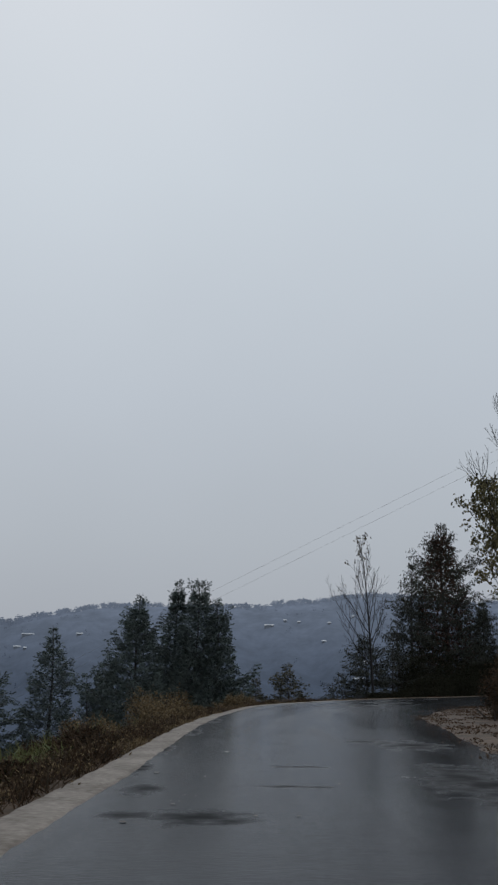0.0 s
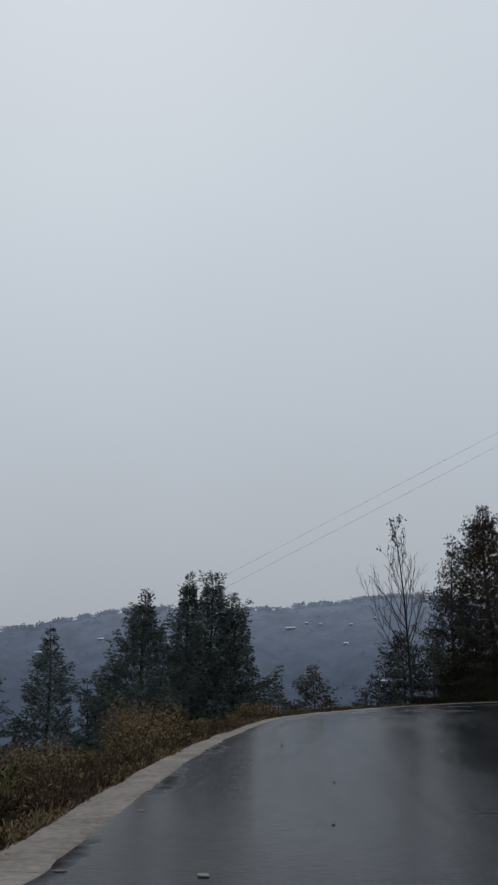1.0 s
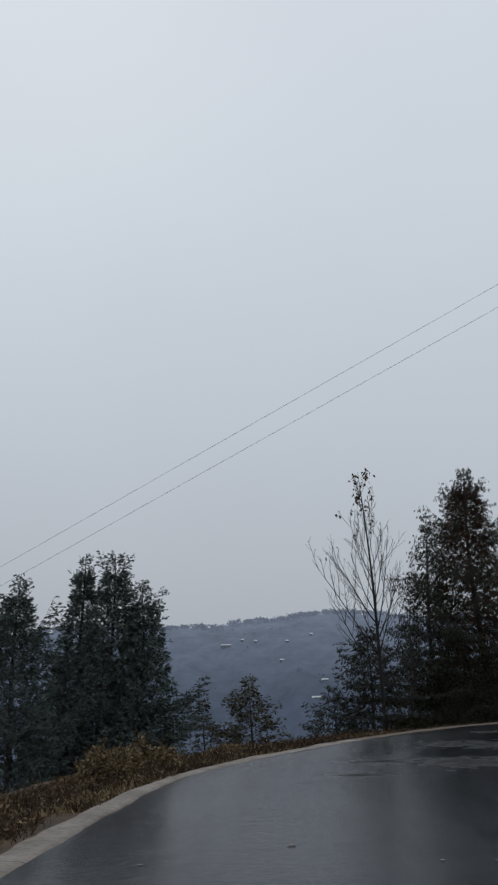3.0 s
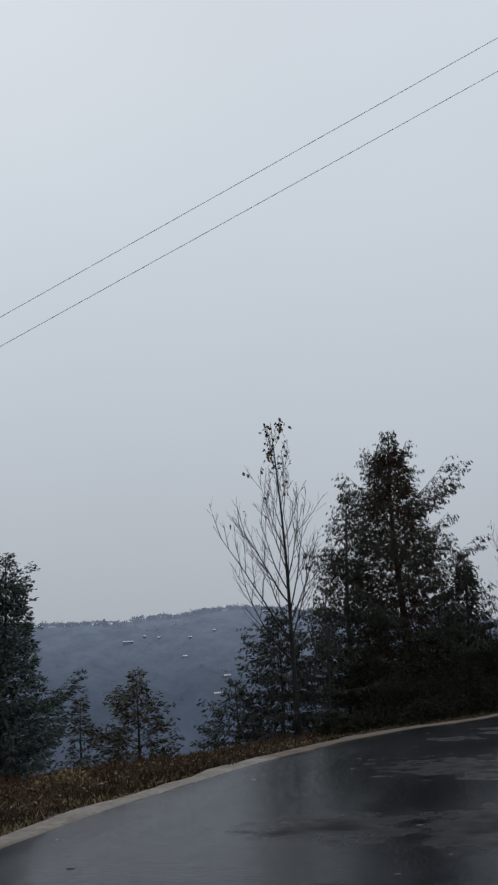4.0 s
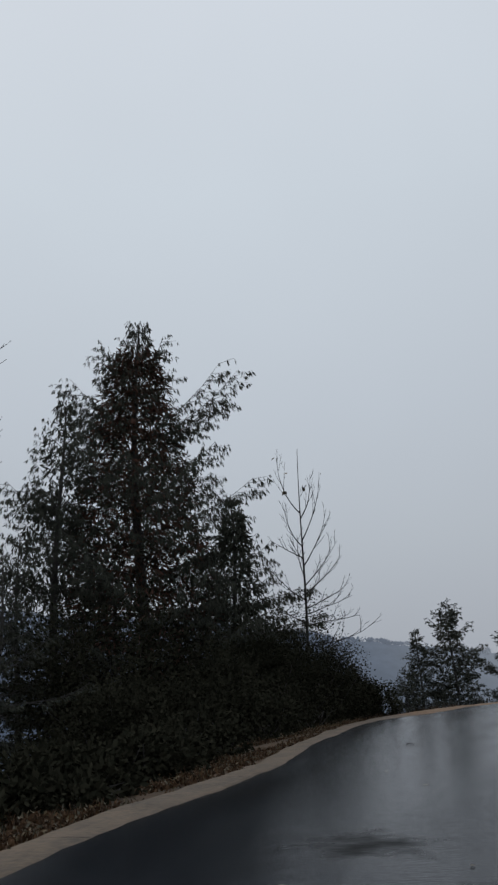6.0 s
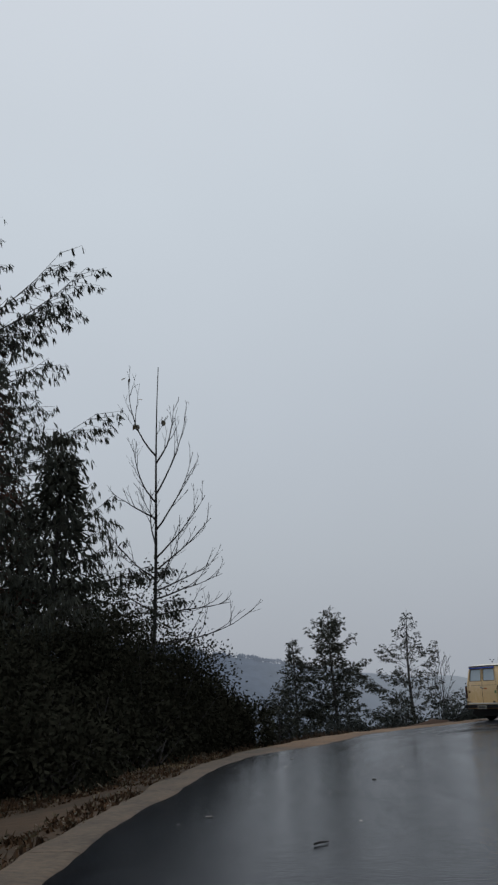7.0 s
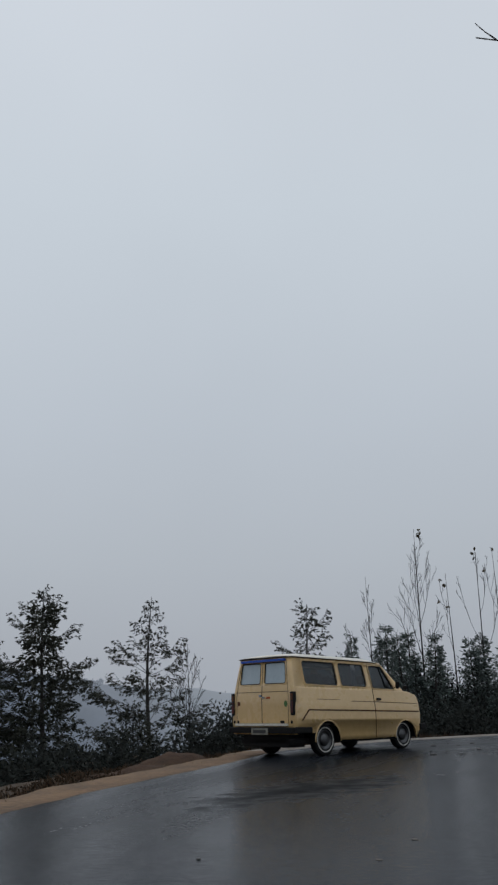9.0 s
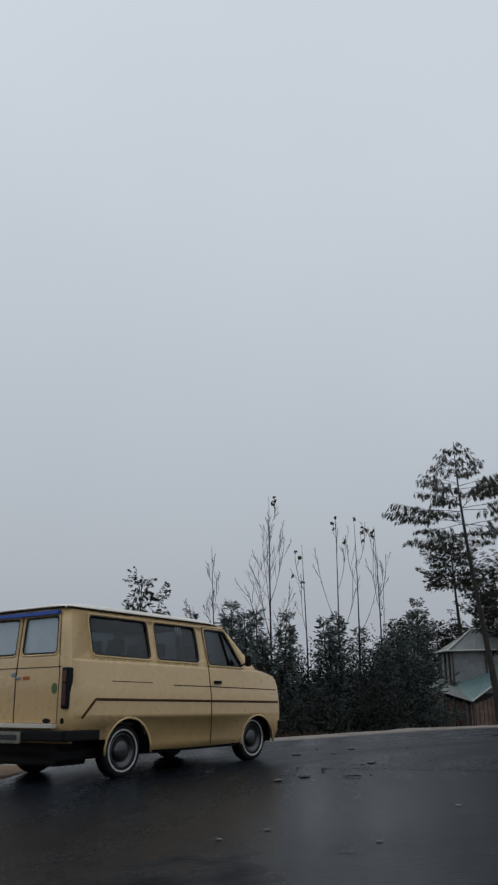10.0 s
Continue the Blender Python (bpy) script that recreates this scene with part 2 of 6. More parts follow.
def far_hill(name, low_tone, high_tone):
    """A far backdrop; the mist before it is painted in as a soft glow."""
    m = bpy.data.materials.new(name)
    m.use_nodes = True
    n, l = m.node_tree.nodes, m.node_tree.links
    b = n["Principled BSDF"]
    b.inputs["Roughness"].default_value = 1.0
    b.inputs["Specular IOR Level"].default_value = 0.0
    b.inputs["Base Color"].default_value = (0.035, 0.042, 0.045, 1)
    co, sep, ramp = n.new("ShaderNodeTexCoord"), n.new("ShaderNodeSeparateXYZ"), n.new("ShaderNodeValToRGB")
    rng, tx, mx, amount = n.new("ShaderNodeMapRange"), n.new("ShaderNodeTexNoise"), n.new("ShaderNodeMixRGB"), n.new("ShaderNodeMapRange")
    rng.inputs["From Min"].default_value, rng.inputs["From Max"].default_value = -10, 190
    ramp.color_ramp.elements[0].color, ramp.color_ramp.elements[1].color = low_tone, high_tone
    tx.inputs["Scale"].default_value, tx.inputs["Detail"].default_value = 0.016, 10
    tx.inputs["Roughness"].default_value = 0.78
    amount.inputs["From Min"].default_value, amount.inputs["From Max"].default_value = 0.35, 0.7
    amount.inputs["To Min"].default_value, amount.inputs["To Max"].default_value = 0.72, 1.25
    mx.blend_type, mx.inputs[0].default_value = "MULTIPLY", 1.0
    l.new(co.outputs["Object"], sep.inputs[0])
    l.new(sep.outputs["Z"], rng.inputs["Value"])
    l.new(rng.outputs[0], ramp.inputs[0])
    l.new(co.outputs["Object"], tx.inputs["Vector"])
    l.new(tx.outputs["Fac"], amount.inputs["Value"])
    l.new(ramp.outputs[0], mx.inputs[1])
    l.new(amount.outputs[0], mx.inputs[2])
    # mist painted in thicker towards the right-hand end of the valley
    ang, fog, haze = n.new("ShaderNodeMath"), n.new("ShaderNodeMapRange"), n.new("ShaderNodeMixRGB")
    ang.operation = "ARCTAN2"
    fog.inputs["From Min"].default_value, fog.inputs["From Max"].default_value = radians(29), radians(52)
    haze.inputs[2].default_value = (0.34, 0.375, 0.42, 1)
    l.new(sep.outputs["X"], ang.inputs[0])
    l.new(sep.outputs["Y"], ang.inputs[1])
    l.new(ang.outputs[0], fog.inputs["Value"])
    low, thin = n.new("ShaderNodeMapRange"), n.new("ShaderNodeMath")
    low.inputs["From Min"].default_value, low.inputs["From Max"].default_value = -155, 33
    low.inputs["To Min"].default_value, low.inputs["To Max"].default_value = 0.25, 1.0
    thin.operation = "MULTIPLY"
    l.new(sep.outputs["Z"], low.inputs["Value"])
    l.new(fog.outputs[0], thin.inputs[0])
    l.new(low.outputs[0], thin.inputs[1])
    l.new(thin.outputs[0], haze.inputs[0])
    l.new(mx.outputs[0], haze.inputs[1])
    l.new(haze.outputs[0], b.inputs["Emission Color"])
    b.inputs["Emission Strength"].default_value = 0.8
    return m


# blue haze sits in these tones, paler up to the ridge
HILL = far_hill("mist_painted_hill", (0.052, 0.069, 0.112, 1), (0.150, 0.182, 0.252, 1))
HILL_WOOD = far_hill("mist_painted_wood", (0.042, 0.056, 0.090, 1), (0.138, 0.168, 0.228, 1))


# ---- helpers for meshes ----
def part(name, data, mat, parent=None, label="", smooth=False):
    """data: a bmesh, or (verts, faces). One mesh object, under parent if there is one."""
    me = bpy.data.meshes.new(name)
    if isinstance(data, bmesh.types.BMesh):
        data.to_mesh(me)
        data.free()
    else:
        me.from_pydata(data[0], [], data[1])
    me.materials.append(mat)
    if smooth:
        me.polygons.foreach_set("use_smooth", [True] * len(me.polygons))
    ob = new(name, me)
    if parent is not None:
        ob.parent = parent
    if label:
        tagged(ob, label)
    return ob


def soup(name, corners, mat, parent=None, label="", size=3):
    """Loose faces of `size` corners each out of an (n * size, 3) array."""
    corners = np.ascontiguousarray(corners, dtype=np.float32)
    count = len(corners)
    me = bpy.data.meshes.new(name)
    me.vertices.add(count)
    me.vertices.foreach_set("co", corners.ravel())
    me.loops.add(count)
    me.loops.foreach_set("vertex_index", np.arange(count, dtype=np.int32))
    me.polygons.add(count // size)
    me.polygons.foreach_set("loop_start", np.arange(0, count, size, dtype=np.int32))
    me.update()
    me.validate()
    me.materials.append(mat)
    ob = new(name, me)
    if parent is not None:
        ob.parent = parent
    if label:
        tagged(ob, label)
    return ob


def thing(name, place, label, category, group="", kind=""):
    ob = new(name)
    ob.empty_display_size = 0.2
    ob.matrix_basis = Matrix.Translation(place)
    return tagged(ob, label, category, group, kind)


class Tubes:
    """Collects tapered round bars."""

    def __init__(self):
        self.v, self.f = [], []

    def add(self, pts, radii, sides=5, caps=True):
        start = len(self.v)
        pts = [Vector(p) for p in pts]
        for i, p in enumerate(pts):
            d = (pts[min(i + 1, len(pts) - 1)] - pts[max(i - 1, 0)]).normalized()
            side = d.cross(Vector((0.31, 0.87, 0.38))).normalized()
            up = d.cross(side)
            for k in range(sides):
                a = 2 * math.pi * k / sides
                self.v.append(tuple(p + (side * math.cos(a) + up * math.sin(a)) * radii[i]))
        for i in range(len(pts) - 1):
            for k in range(sides):
                a, b = start + i * sides + k, start + i * sides + (k + 1) % sides
                self.f.append((a, b, b + sides, a + sides))
        if not caps:
            return
        self.f.append(tuple(range(start + sides - 1, start - 1, -1)))
        self.f.append(tuple(range(len(self.v) - sides, len(self.v))))

    def data(self):
        return self.v, self.f


def unit(a):
    return a / np.maximum(np.linalg.norm(a, axis=1, keepdims=True), 1e-6)


def tufts(rng, at, way, count, length, width, spread):
    """Needle tufts: at each point `count` slim kites fanned round its way."""
    at, way = np.repeat(at, count, 0), np.repeat(way, count, 0)
    d = unit(way + spread * rng.normal(size=at.shape))
    s = unit(np.cross(d, rng.normal(size=at.shape)))
    ln = length * rng.uniform(0.6, 1.3, (len(at), 1))
    w = width * rng.uniform(0.6, 1.3, (len(at), 1))
    return np.stack([at, at + d * ln * 0.6 + s * w, at + d * ln, at + d * ln * 0.6 - s * w], 1).reshape(-1, 3)


def leaf_quads(rng, at, way, length, width, sag=0.0):
    """Diamond leaves, one at each point."""
    d = unit(way + 0.7 * rng.normal(size=at.shape) + np.array([0, 0, -sag]))
    s = unit(np.cross(d, rng.normal(size=at.shape)))
    ln = length * rng.uniform(0.6, 1.3, (len(at), 1))
    w = width * rng.uniform(0.6, 1.2, (len(at), 1))
    return np.stack([at, at + d * ln * 0.45 + s * w, at + d * ln, at + d * ln * 0.5 - s * w], 1).reshape(-1, 3)


def leaf_ovals(rng, at, way, length, width, sag=0.0):
    """Six-cornered leaves, one at each point."""
    d = unit(way + 0.7 * rng.normal(size=at.shape) + np.array([0, 0, -sag]))
    s = unit(np.cross(d, rng.normal(size=at.shape)))
    ln = length * rng.uniform(0.6, 1.3, (len(at), 1))
    w = width * rng.uniform(0.6, 1.2, (len(at), 1))
    return np.stack([at, at + d * ln * 0.22 + s * w * 0.8, at + d * ln * 0.55 + s * w, at + d * ln, at + d * ln * 0.55 - s * w, at + d * ln * 0.22 - s * w * 0.8], 1).reshape(-1, 3)


# ---- the lie of the land ----
EDGE_MARKS = [(-1.0, -70), (-1.0, -30), (-1.0, 0), (-0.93, 8.6), (-0.92, 14), (-0.98, 19.8), (-0.95, 23), (-0.8, 27.5), (-0.42, 32), (-0.05, 36), (0.32, 39), (0.95, 41.5), (1.9, 44.2),
              (2.9, 46.4), (4.2, 49.3), (5.75, 52.1), (7.6, 55.2), (9.8, 58.2), (11.8, 60.4), (13.8, 62.6), (16, 65.6), (19.2, 69.6), (20.7, 71.4), (22.5, 73.2),
              (24.1, 74.5), (26.7, 76.3), (30, 78.2), (34.4, 80.1), (36.8, 80.9), (38.6, 81.7), (41, 82.6), (44, 82.6), (46.7, 81.9), (48.6, 81), (51.3, 79.8), (53.2, 78),
              (55.5, 75), (57.5, 70.5), (58.8, 64), (59, 55), (58.5, 30), (57.5, 0), (55, -40), (51, -80)]


def spline(marks, step):
    out = []
    p = [np.array(m, float) for m in marks]
    for i in range(len(p) - 1):
        a, b, c, d = p[max(i - 1, 0)], p[i], p[i + 1], p[min(i + 2, len(p) - 1)]
        n = max(1, int(np.linalg.norm(c - b) / step))
        for k in range(n):
            t = k / n
            out.append(0.5 * (2 * b + (c - a) * t + (2 * a - 5 * b + 4 * c - d) * t * t + (3 * b - a - 3 * c + d) * t ** 3))
    out.append(p[-1])
    return np.array(out)


EDGE = spline(EDGE_MARKS, 0.5)
EDGE_WAY = unit(np.gradient(EDGE, axis=0))
EDGE_RIGHT = np.stack([EDGE_WAY[:, 1], -EDGE_WAY[:, 0]], 1)
EDGE_RUN = np.concatenate([[0], np.cumsum(np.linalg.norm(np.diff(EDGE, axis=0), axis=1))])


def road_width(run):
    return np.interp(run, (80, 86, 89, 93, 98.6, 104, 114, 205, 225), (5.9, 6.2, 6.5, 6.85, 7.0, 7.9, 10.25, 10.25, 6.0))


def beyond(x, y):
    """Metres beyond the outer edge of the road (minus: inside) and the run along it."""
    x, y = np.atleast_1d(np.asarray(x, float)), np.atleast_1d(np.asarray(y, float))
    d = (x[:, None] - EDGE[None, :, 0]) ** 2 + (y[:, None] - EDGE[None, :, 1]) ** 2
    k = d.argmin(1)
    s = np.sqrt(d[np.arange(len(k)), k])
    side = (x - EDGE[k, 0]) * EDGE_RIGHT[k, 0] + (y - EDGE[k, 1]) * EDGE_RIGHT[k, 1]
    return np.where(side > 0, -s, s), EDGE_RUN[k]


def bumps(x, y, scale):
    return np.array([noise.noise((a / scale, b / scale, 3.7)) for a, b in zip(x, y)])


def ground_height(x, y):
    x, y = np.atleast_1d(np.asarray(x, float)), np.atleast_1d(np.asarray(y, float))
    s, run = beyond(x, y)
    out = np.maximum(s - 0.25, 0)
    steep = 0.42 - 0.30 * np.clip((run - 160) / 30, 0, 1)
    near = 0.30 - 0.19 * np.clip((run - 98) / 26, 0, 1)
    fall = -near * np.minimum(out, 11) - steep * np.clip(out - 11, 0, 420)
    z = np.where(s > 0, -0.03 + fall + bumps(x, y, 2.3) * 0.16 * np.clip(out / 1.5, 0, 1) + bumps(x, y, 9) * 0.25 * np.clip(out / 6, 0, 1), -0.08)
    deep = -s - road_width(run)
    bank = np.clip(deep - 1.1, 0, 60) * np.clip((97 - run) / 7, 0, 1) * np.clip((20 - deep) / 9, 0, 1)
    z = np.where(deep > 0, -0.06 + np.minimum(bank * 0.55, 1.6) + 0.10 * np.clip(bank - 3, 0, 12) + bumps(x, y, 1.7) * 0.15 * np.clip(bank, 0, 1), z)
    return z


def ground_at(x, y):
    return float(ground_height(x, y)[0])


def axis(lo, hi, fine_lo, fine_hi, step):
    mid = np.arange(fine_lo, fine_hi + step, step)
    left, right, d = [], [], step
    a = fine_lo
    while a > lo:
        d *= 1.25
        a -= d
        left.append(a)
    a, d = mid[-1], step
    while a < hi:
        d *= 1.25
        a += d
        right.append(a)
    return np.concatenate([left[::-1], mid, right])


def build_ground():
    xs, ys = axis(-2500, 2500, -22, 84, 0.9), axis(-2000, 2600, 2, 112, 0.9)
    gx, gy = np.meshgrid(xs, ys, indexing="ij")
    z = ground_height(gx.ravel(), gy.ravel())
    v = np.stack([gx.ravel(), gy.ravel(), z], 1)
    nx, ny = len(xs), len(ys)
    i = (np.arange(nx - 1)[:, None] * ny + np.arange(ny - 1)[None, :]).ravel()
    f = np.stack([i, i + ny, i + ny + 1, i + 1], 1)
    ob = part("ground", (v.tolist(), f.tolist()), SOIL, smooth=True)
    tagged(ob, "brown earth hillside falling away from the road", "ground", kind="structure")


build_ground()


def strip(name, offsets, mat, lo, hi):
    """A band along the road: offsets are (metres inward, height) pairs or a function of the run."""
    ks = [k for k in range(len(EDGE)) if lo <= EDGE_RUN[k] <= hi]
    v, f, lay = [], [], []
    rows = None
    for k in ks:
        off = offsets(EDGE_RUN[k], k) if callable(offsets) else offsets
        rows = len(off)
        for inward, z in off:
            p = EDGE[k] + EDGE_RIGHT[k] * inward
            v.append((p[0], p[1], z))
            lay.append((inward, EDGE_RUN[k]))
    for i in range(len(ks) - 1):
        for j in range(rows - 1):
            a = i * rows + j
            f.append((a, a + rows, a + rows + 1, a + 1))
    ob = part(name, (v, f), mat, smooth=True)
    uv = ob.data.uv_layers.new(name="lane")         # metres across the road and along it
    for loop in ob.data.loops:
        uv.data[loop.index].uv = lay[loop.vertex_index]
    return ob


def wob(k, scale, seed):
    return noise.noise((EDGE_RUN[k] / scale, seed, 0.0))


def asphalt_rows(run, k):
    w = float(road_width(run))
    first = 0.22 + 0.05 * wob(k, 2.5, 1.1) + 0.03 * wob(k, 0.8, 5.0)
    last = w - 0.15 + 0.30 * wob(k, 2.0, 8.0) + 0.22 * wob(k, 0.7, 6.0)
    cols = [first, first + 0.10] + list(np.linspace(first + 0.5, last - 0.3, 11)) + [last]
    return [(c, (-0.012 if i in (0,) else 0.002) + 0.010 * noise.noise((run / 3, c / 1.3, 2.0))) for i, c in enumerate(cols)]


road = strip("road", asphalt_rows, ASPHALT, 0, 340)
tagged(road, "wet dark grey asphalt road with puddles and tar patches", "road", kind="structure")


def shoulder_rows(run, k):
    w = float(road_width(run))
    return [(w - 0.75, -0.022), (w - 0.4, -0.014), (w - 0.1, 0.01 + 0.03 * wob(k, 0.9, 3)), (w + 0.6, 0.04 + 0.04 * wob(k, 0.7, 9)), (w + 2.6, 0.02 + 0.03 * wob(k, 1.1, 5)), (w + 3.4, -0.10)]


shoulder = strip("pavement", shoulder_rows, SHOULDER, 0, 340)
tagged(shoulder, "sandy earth shoulder at the inside of the bend", "shoulder", kind="structure")

kerb = thing("trim", (0, 0, 0), "worn pale concrete edging strip along the road", "edging", kind="structure")


def slab_strip(lo, hi, mat):
    """One length of the edging, its inner side ragged where tar and mud have crept over it."""
    runs = np.arange(lo, hi + 1e-6, 0.15 if lo < 150 else 0.5)
    v, f = [], []
    for run in runs:
        p = np.array([np.interp(run, EDGE_RUN, EDGE[:, 0]), np.interp(run, EDGE_RUN, EDGE[:, 1])])
        right = np.array([np.interp(run, EDGE_RUN, EDGE_RIGHT[:, 0]), np.interp(run, EDGE_RUN, EDGE_RIGHT[:, 1])])

        def sway(scale, seed):
            return noise.noise((run / scale, seed, 0.0))
        late = float(np.clip((run - 88) / 26, 0, 1))
        out = -0.06 + (0.07 + 0.06 * late) * sway(1.6, 21.0) + 0.04 * sway(0.4, 4.0) - 0.4 * float(np.clip((run - 150) / 10, 0, 1)) * (1 + sway(1.1, 12.0))
        wide = float(np.interp(run, (98, 106, 111, 115, 120, 126, 131, 140, 150, 154, 156.5, 159, 175), (0.0, -0.08, -0.10, 0.04, 0.13, 0.13, 0.30, 0.10, 0.18, 0.70, 0.60, 0.22, 0.15)))
        inner = 0.50 + wide - 0.20 * late + (0.03 + 0.04 * late) * sway(1.4, 33.0) + 0.035 * sway(0.45, 2.0) + 0.012 * sway(0.2, 8.0)
        for inward, z in ((out, -0.12), (out + 0.01, -0.006), (out + 0.06, 0.014 + 0.003 * sway(0.5, 14.0)), ((out + inner) / 2, 0.017 + 0.003 * sway(0.6, 17.0) + 0.02 * late * sway(0.8, 7.0)), (inner - 0.07, 0.013), (inner, -0.002), (inner + 0.01, -0.06)):
            q = p + right * inward
            v.append((q[0], q[1], z))
    for i in range(len(runs) - 1):
        for j in range(6):
            a = i * 7 + j
            f.append((a, a + 7, a + 8, a + 1))
    part("slab", (v, f), mat, kerb, smooth=True)


start = 4.0
while start < 300:
    slab_strip(start, start + 4.5, CONCRETE if start < 121 else MUD if start < 150 else SAND if start < 170 else CONCRETE)
    start += 4.512

# ---- far hills over the valley ----
FAR = Vector((1.5, 30.0, 0.0))      # the hill's azimuths and distances count from here
CREST = 2000.0
RIDGE = [(-60, 70), (-40, 90), (-26, 108), (-19, 120), (-17, 132), (-15.5, 150), (-13, 161), (-10, 171), (-3.5, 174), (0, 178), (2, 187), (4.5, 198), (8.4, 193), (12, 183), (20, 158),
         (27, 122), (30, 104), (33, 88), (37, 64), (42, 46), (48, 34), (60, 34), (75, 45), (100, 45)]


def ridge_height(a):
    return np.interp(a, [r[0] for r in RIDGE], [r[1] for r in RIDGE])


def hill_height(a, r):
    top = ridge_height(a)
    t = np.clip((r - 850) / (CREST - 850), 0, 1)
    up = -330 + (top + 330) * (t ** 0.85)
    down = top - 0.25 * np.clip(r - CREST, 0, 900)
    z = np.where(r < CREST, up, down)
    return z + 16 * np.sin(a * 1.9 + r / 130) * t * (1 - t) * 2


def hill_spot(a, r):
    """Place on the hill's face, counted from FAR."""
    x, y = r * math.sin(math.radians(a)), r * math.cos(math.radians(a))
    return x, y, float(hill_height(np.array(a), np.array(r))) + 12 * noise.noise((x / 120, y / 120, 3.7)) + 4 * noise.noise((x / 40, y / 40, 3.7))


def build_hill():
    az, rr = np.arange(-60, 100.01, 0.5), np.linspace(850, 2700, 47)
    ga, gr = np.meshgrid(az, rr, indexing="ij")
    z = hill_height(ga, gr).ravel()
    x, y = (gr * np.sin(np.radians(ga))).ravel(), (gr * np.cos(np.radians(ga))).ravel()
    z = z + bumps(x, y, 120) * 12 + bumps(x, y, 40) * 4
    n = len(rr)
    i = (np.arange(len(az) - 1)[:, None] * n + np.arange(n - 1)[None, :]).ravel()
    f = np.stack([i, i + n, i + n + 1, i + 1], 1)
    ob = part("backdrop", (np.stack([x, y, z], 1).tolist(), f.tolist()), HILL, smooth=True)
    ob.matrix_basis = Matrix.Translation(FAR)
    tagged(ob, "wooded hill across the valley, blue mist painted on", "hill", kind="structure")
    rng = np.random.default_rng(5)
    corners = []
    for k in range(2500):
        on_crest = k < 2000
        a = rng.uniform(-24, 40)
        r = CREST + rng.normal(0, 16) if on_crest else CREST - 1000 * rng.uniform(0.02, 0.75)
        clump = noise.noise((a * 1.7, 0 if on_crest else r / 170, 0)) + rng.normal(0, 0.22)
        if clump < (-0.22 if on_crest else 0.10):
            continue
        cx, cy, base = hill_spot(a, r)
        h = rng.uniform(4.0, 11.0) * (0.75 + 0.7 * max(0.0, clump))
        m = 20 if on_crest else 9
        at = np.array([cx, cy, base]) + rng.normal(size=(m, 3)) * np.array([2.8, 2.8, 0.26 * h]) + np.array([0, 0, h * 0.22])
        corners.append(leaf_quads(rng, at, np.tile([0, 0, 0.4], (m, 1)), 3.8, 1.8))
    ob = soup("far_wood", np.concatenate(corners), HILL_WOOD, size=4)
    ob.matrix_basis = Matrix.Translation(FAR)
    tagged(ob, "trees along the far ridge and slope, mist painted on", "wood", kind="stuff")


build_hill()


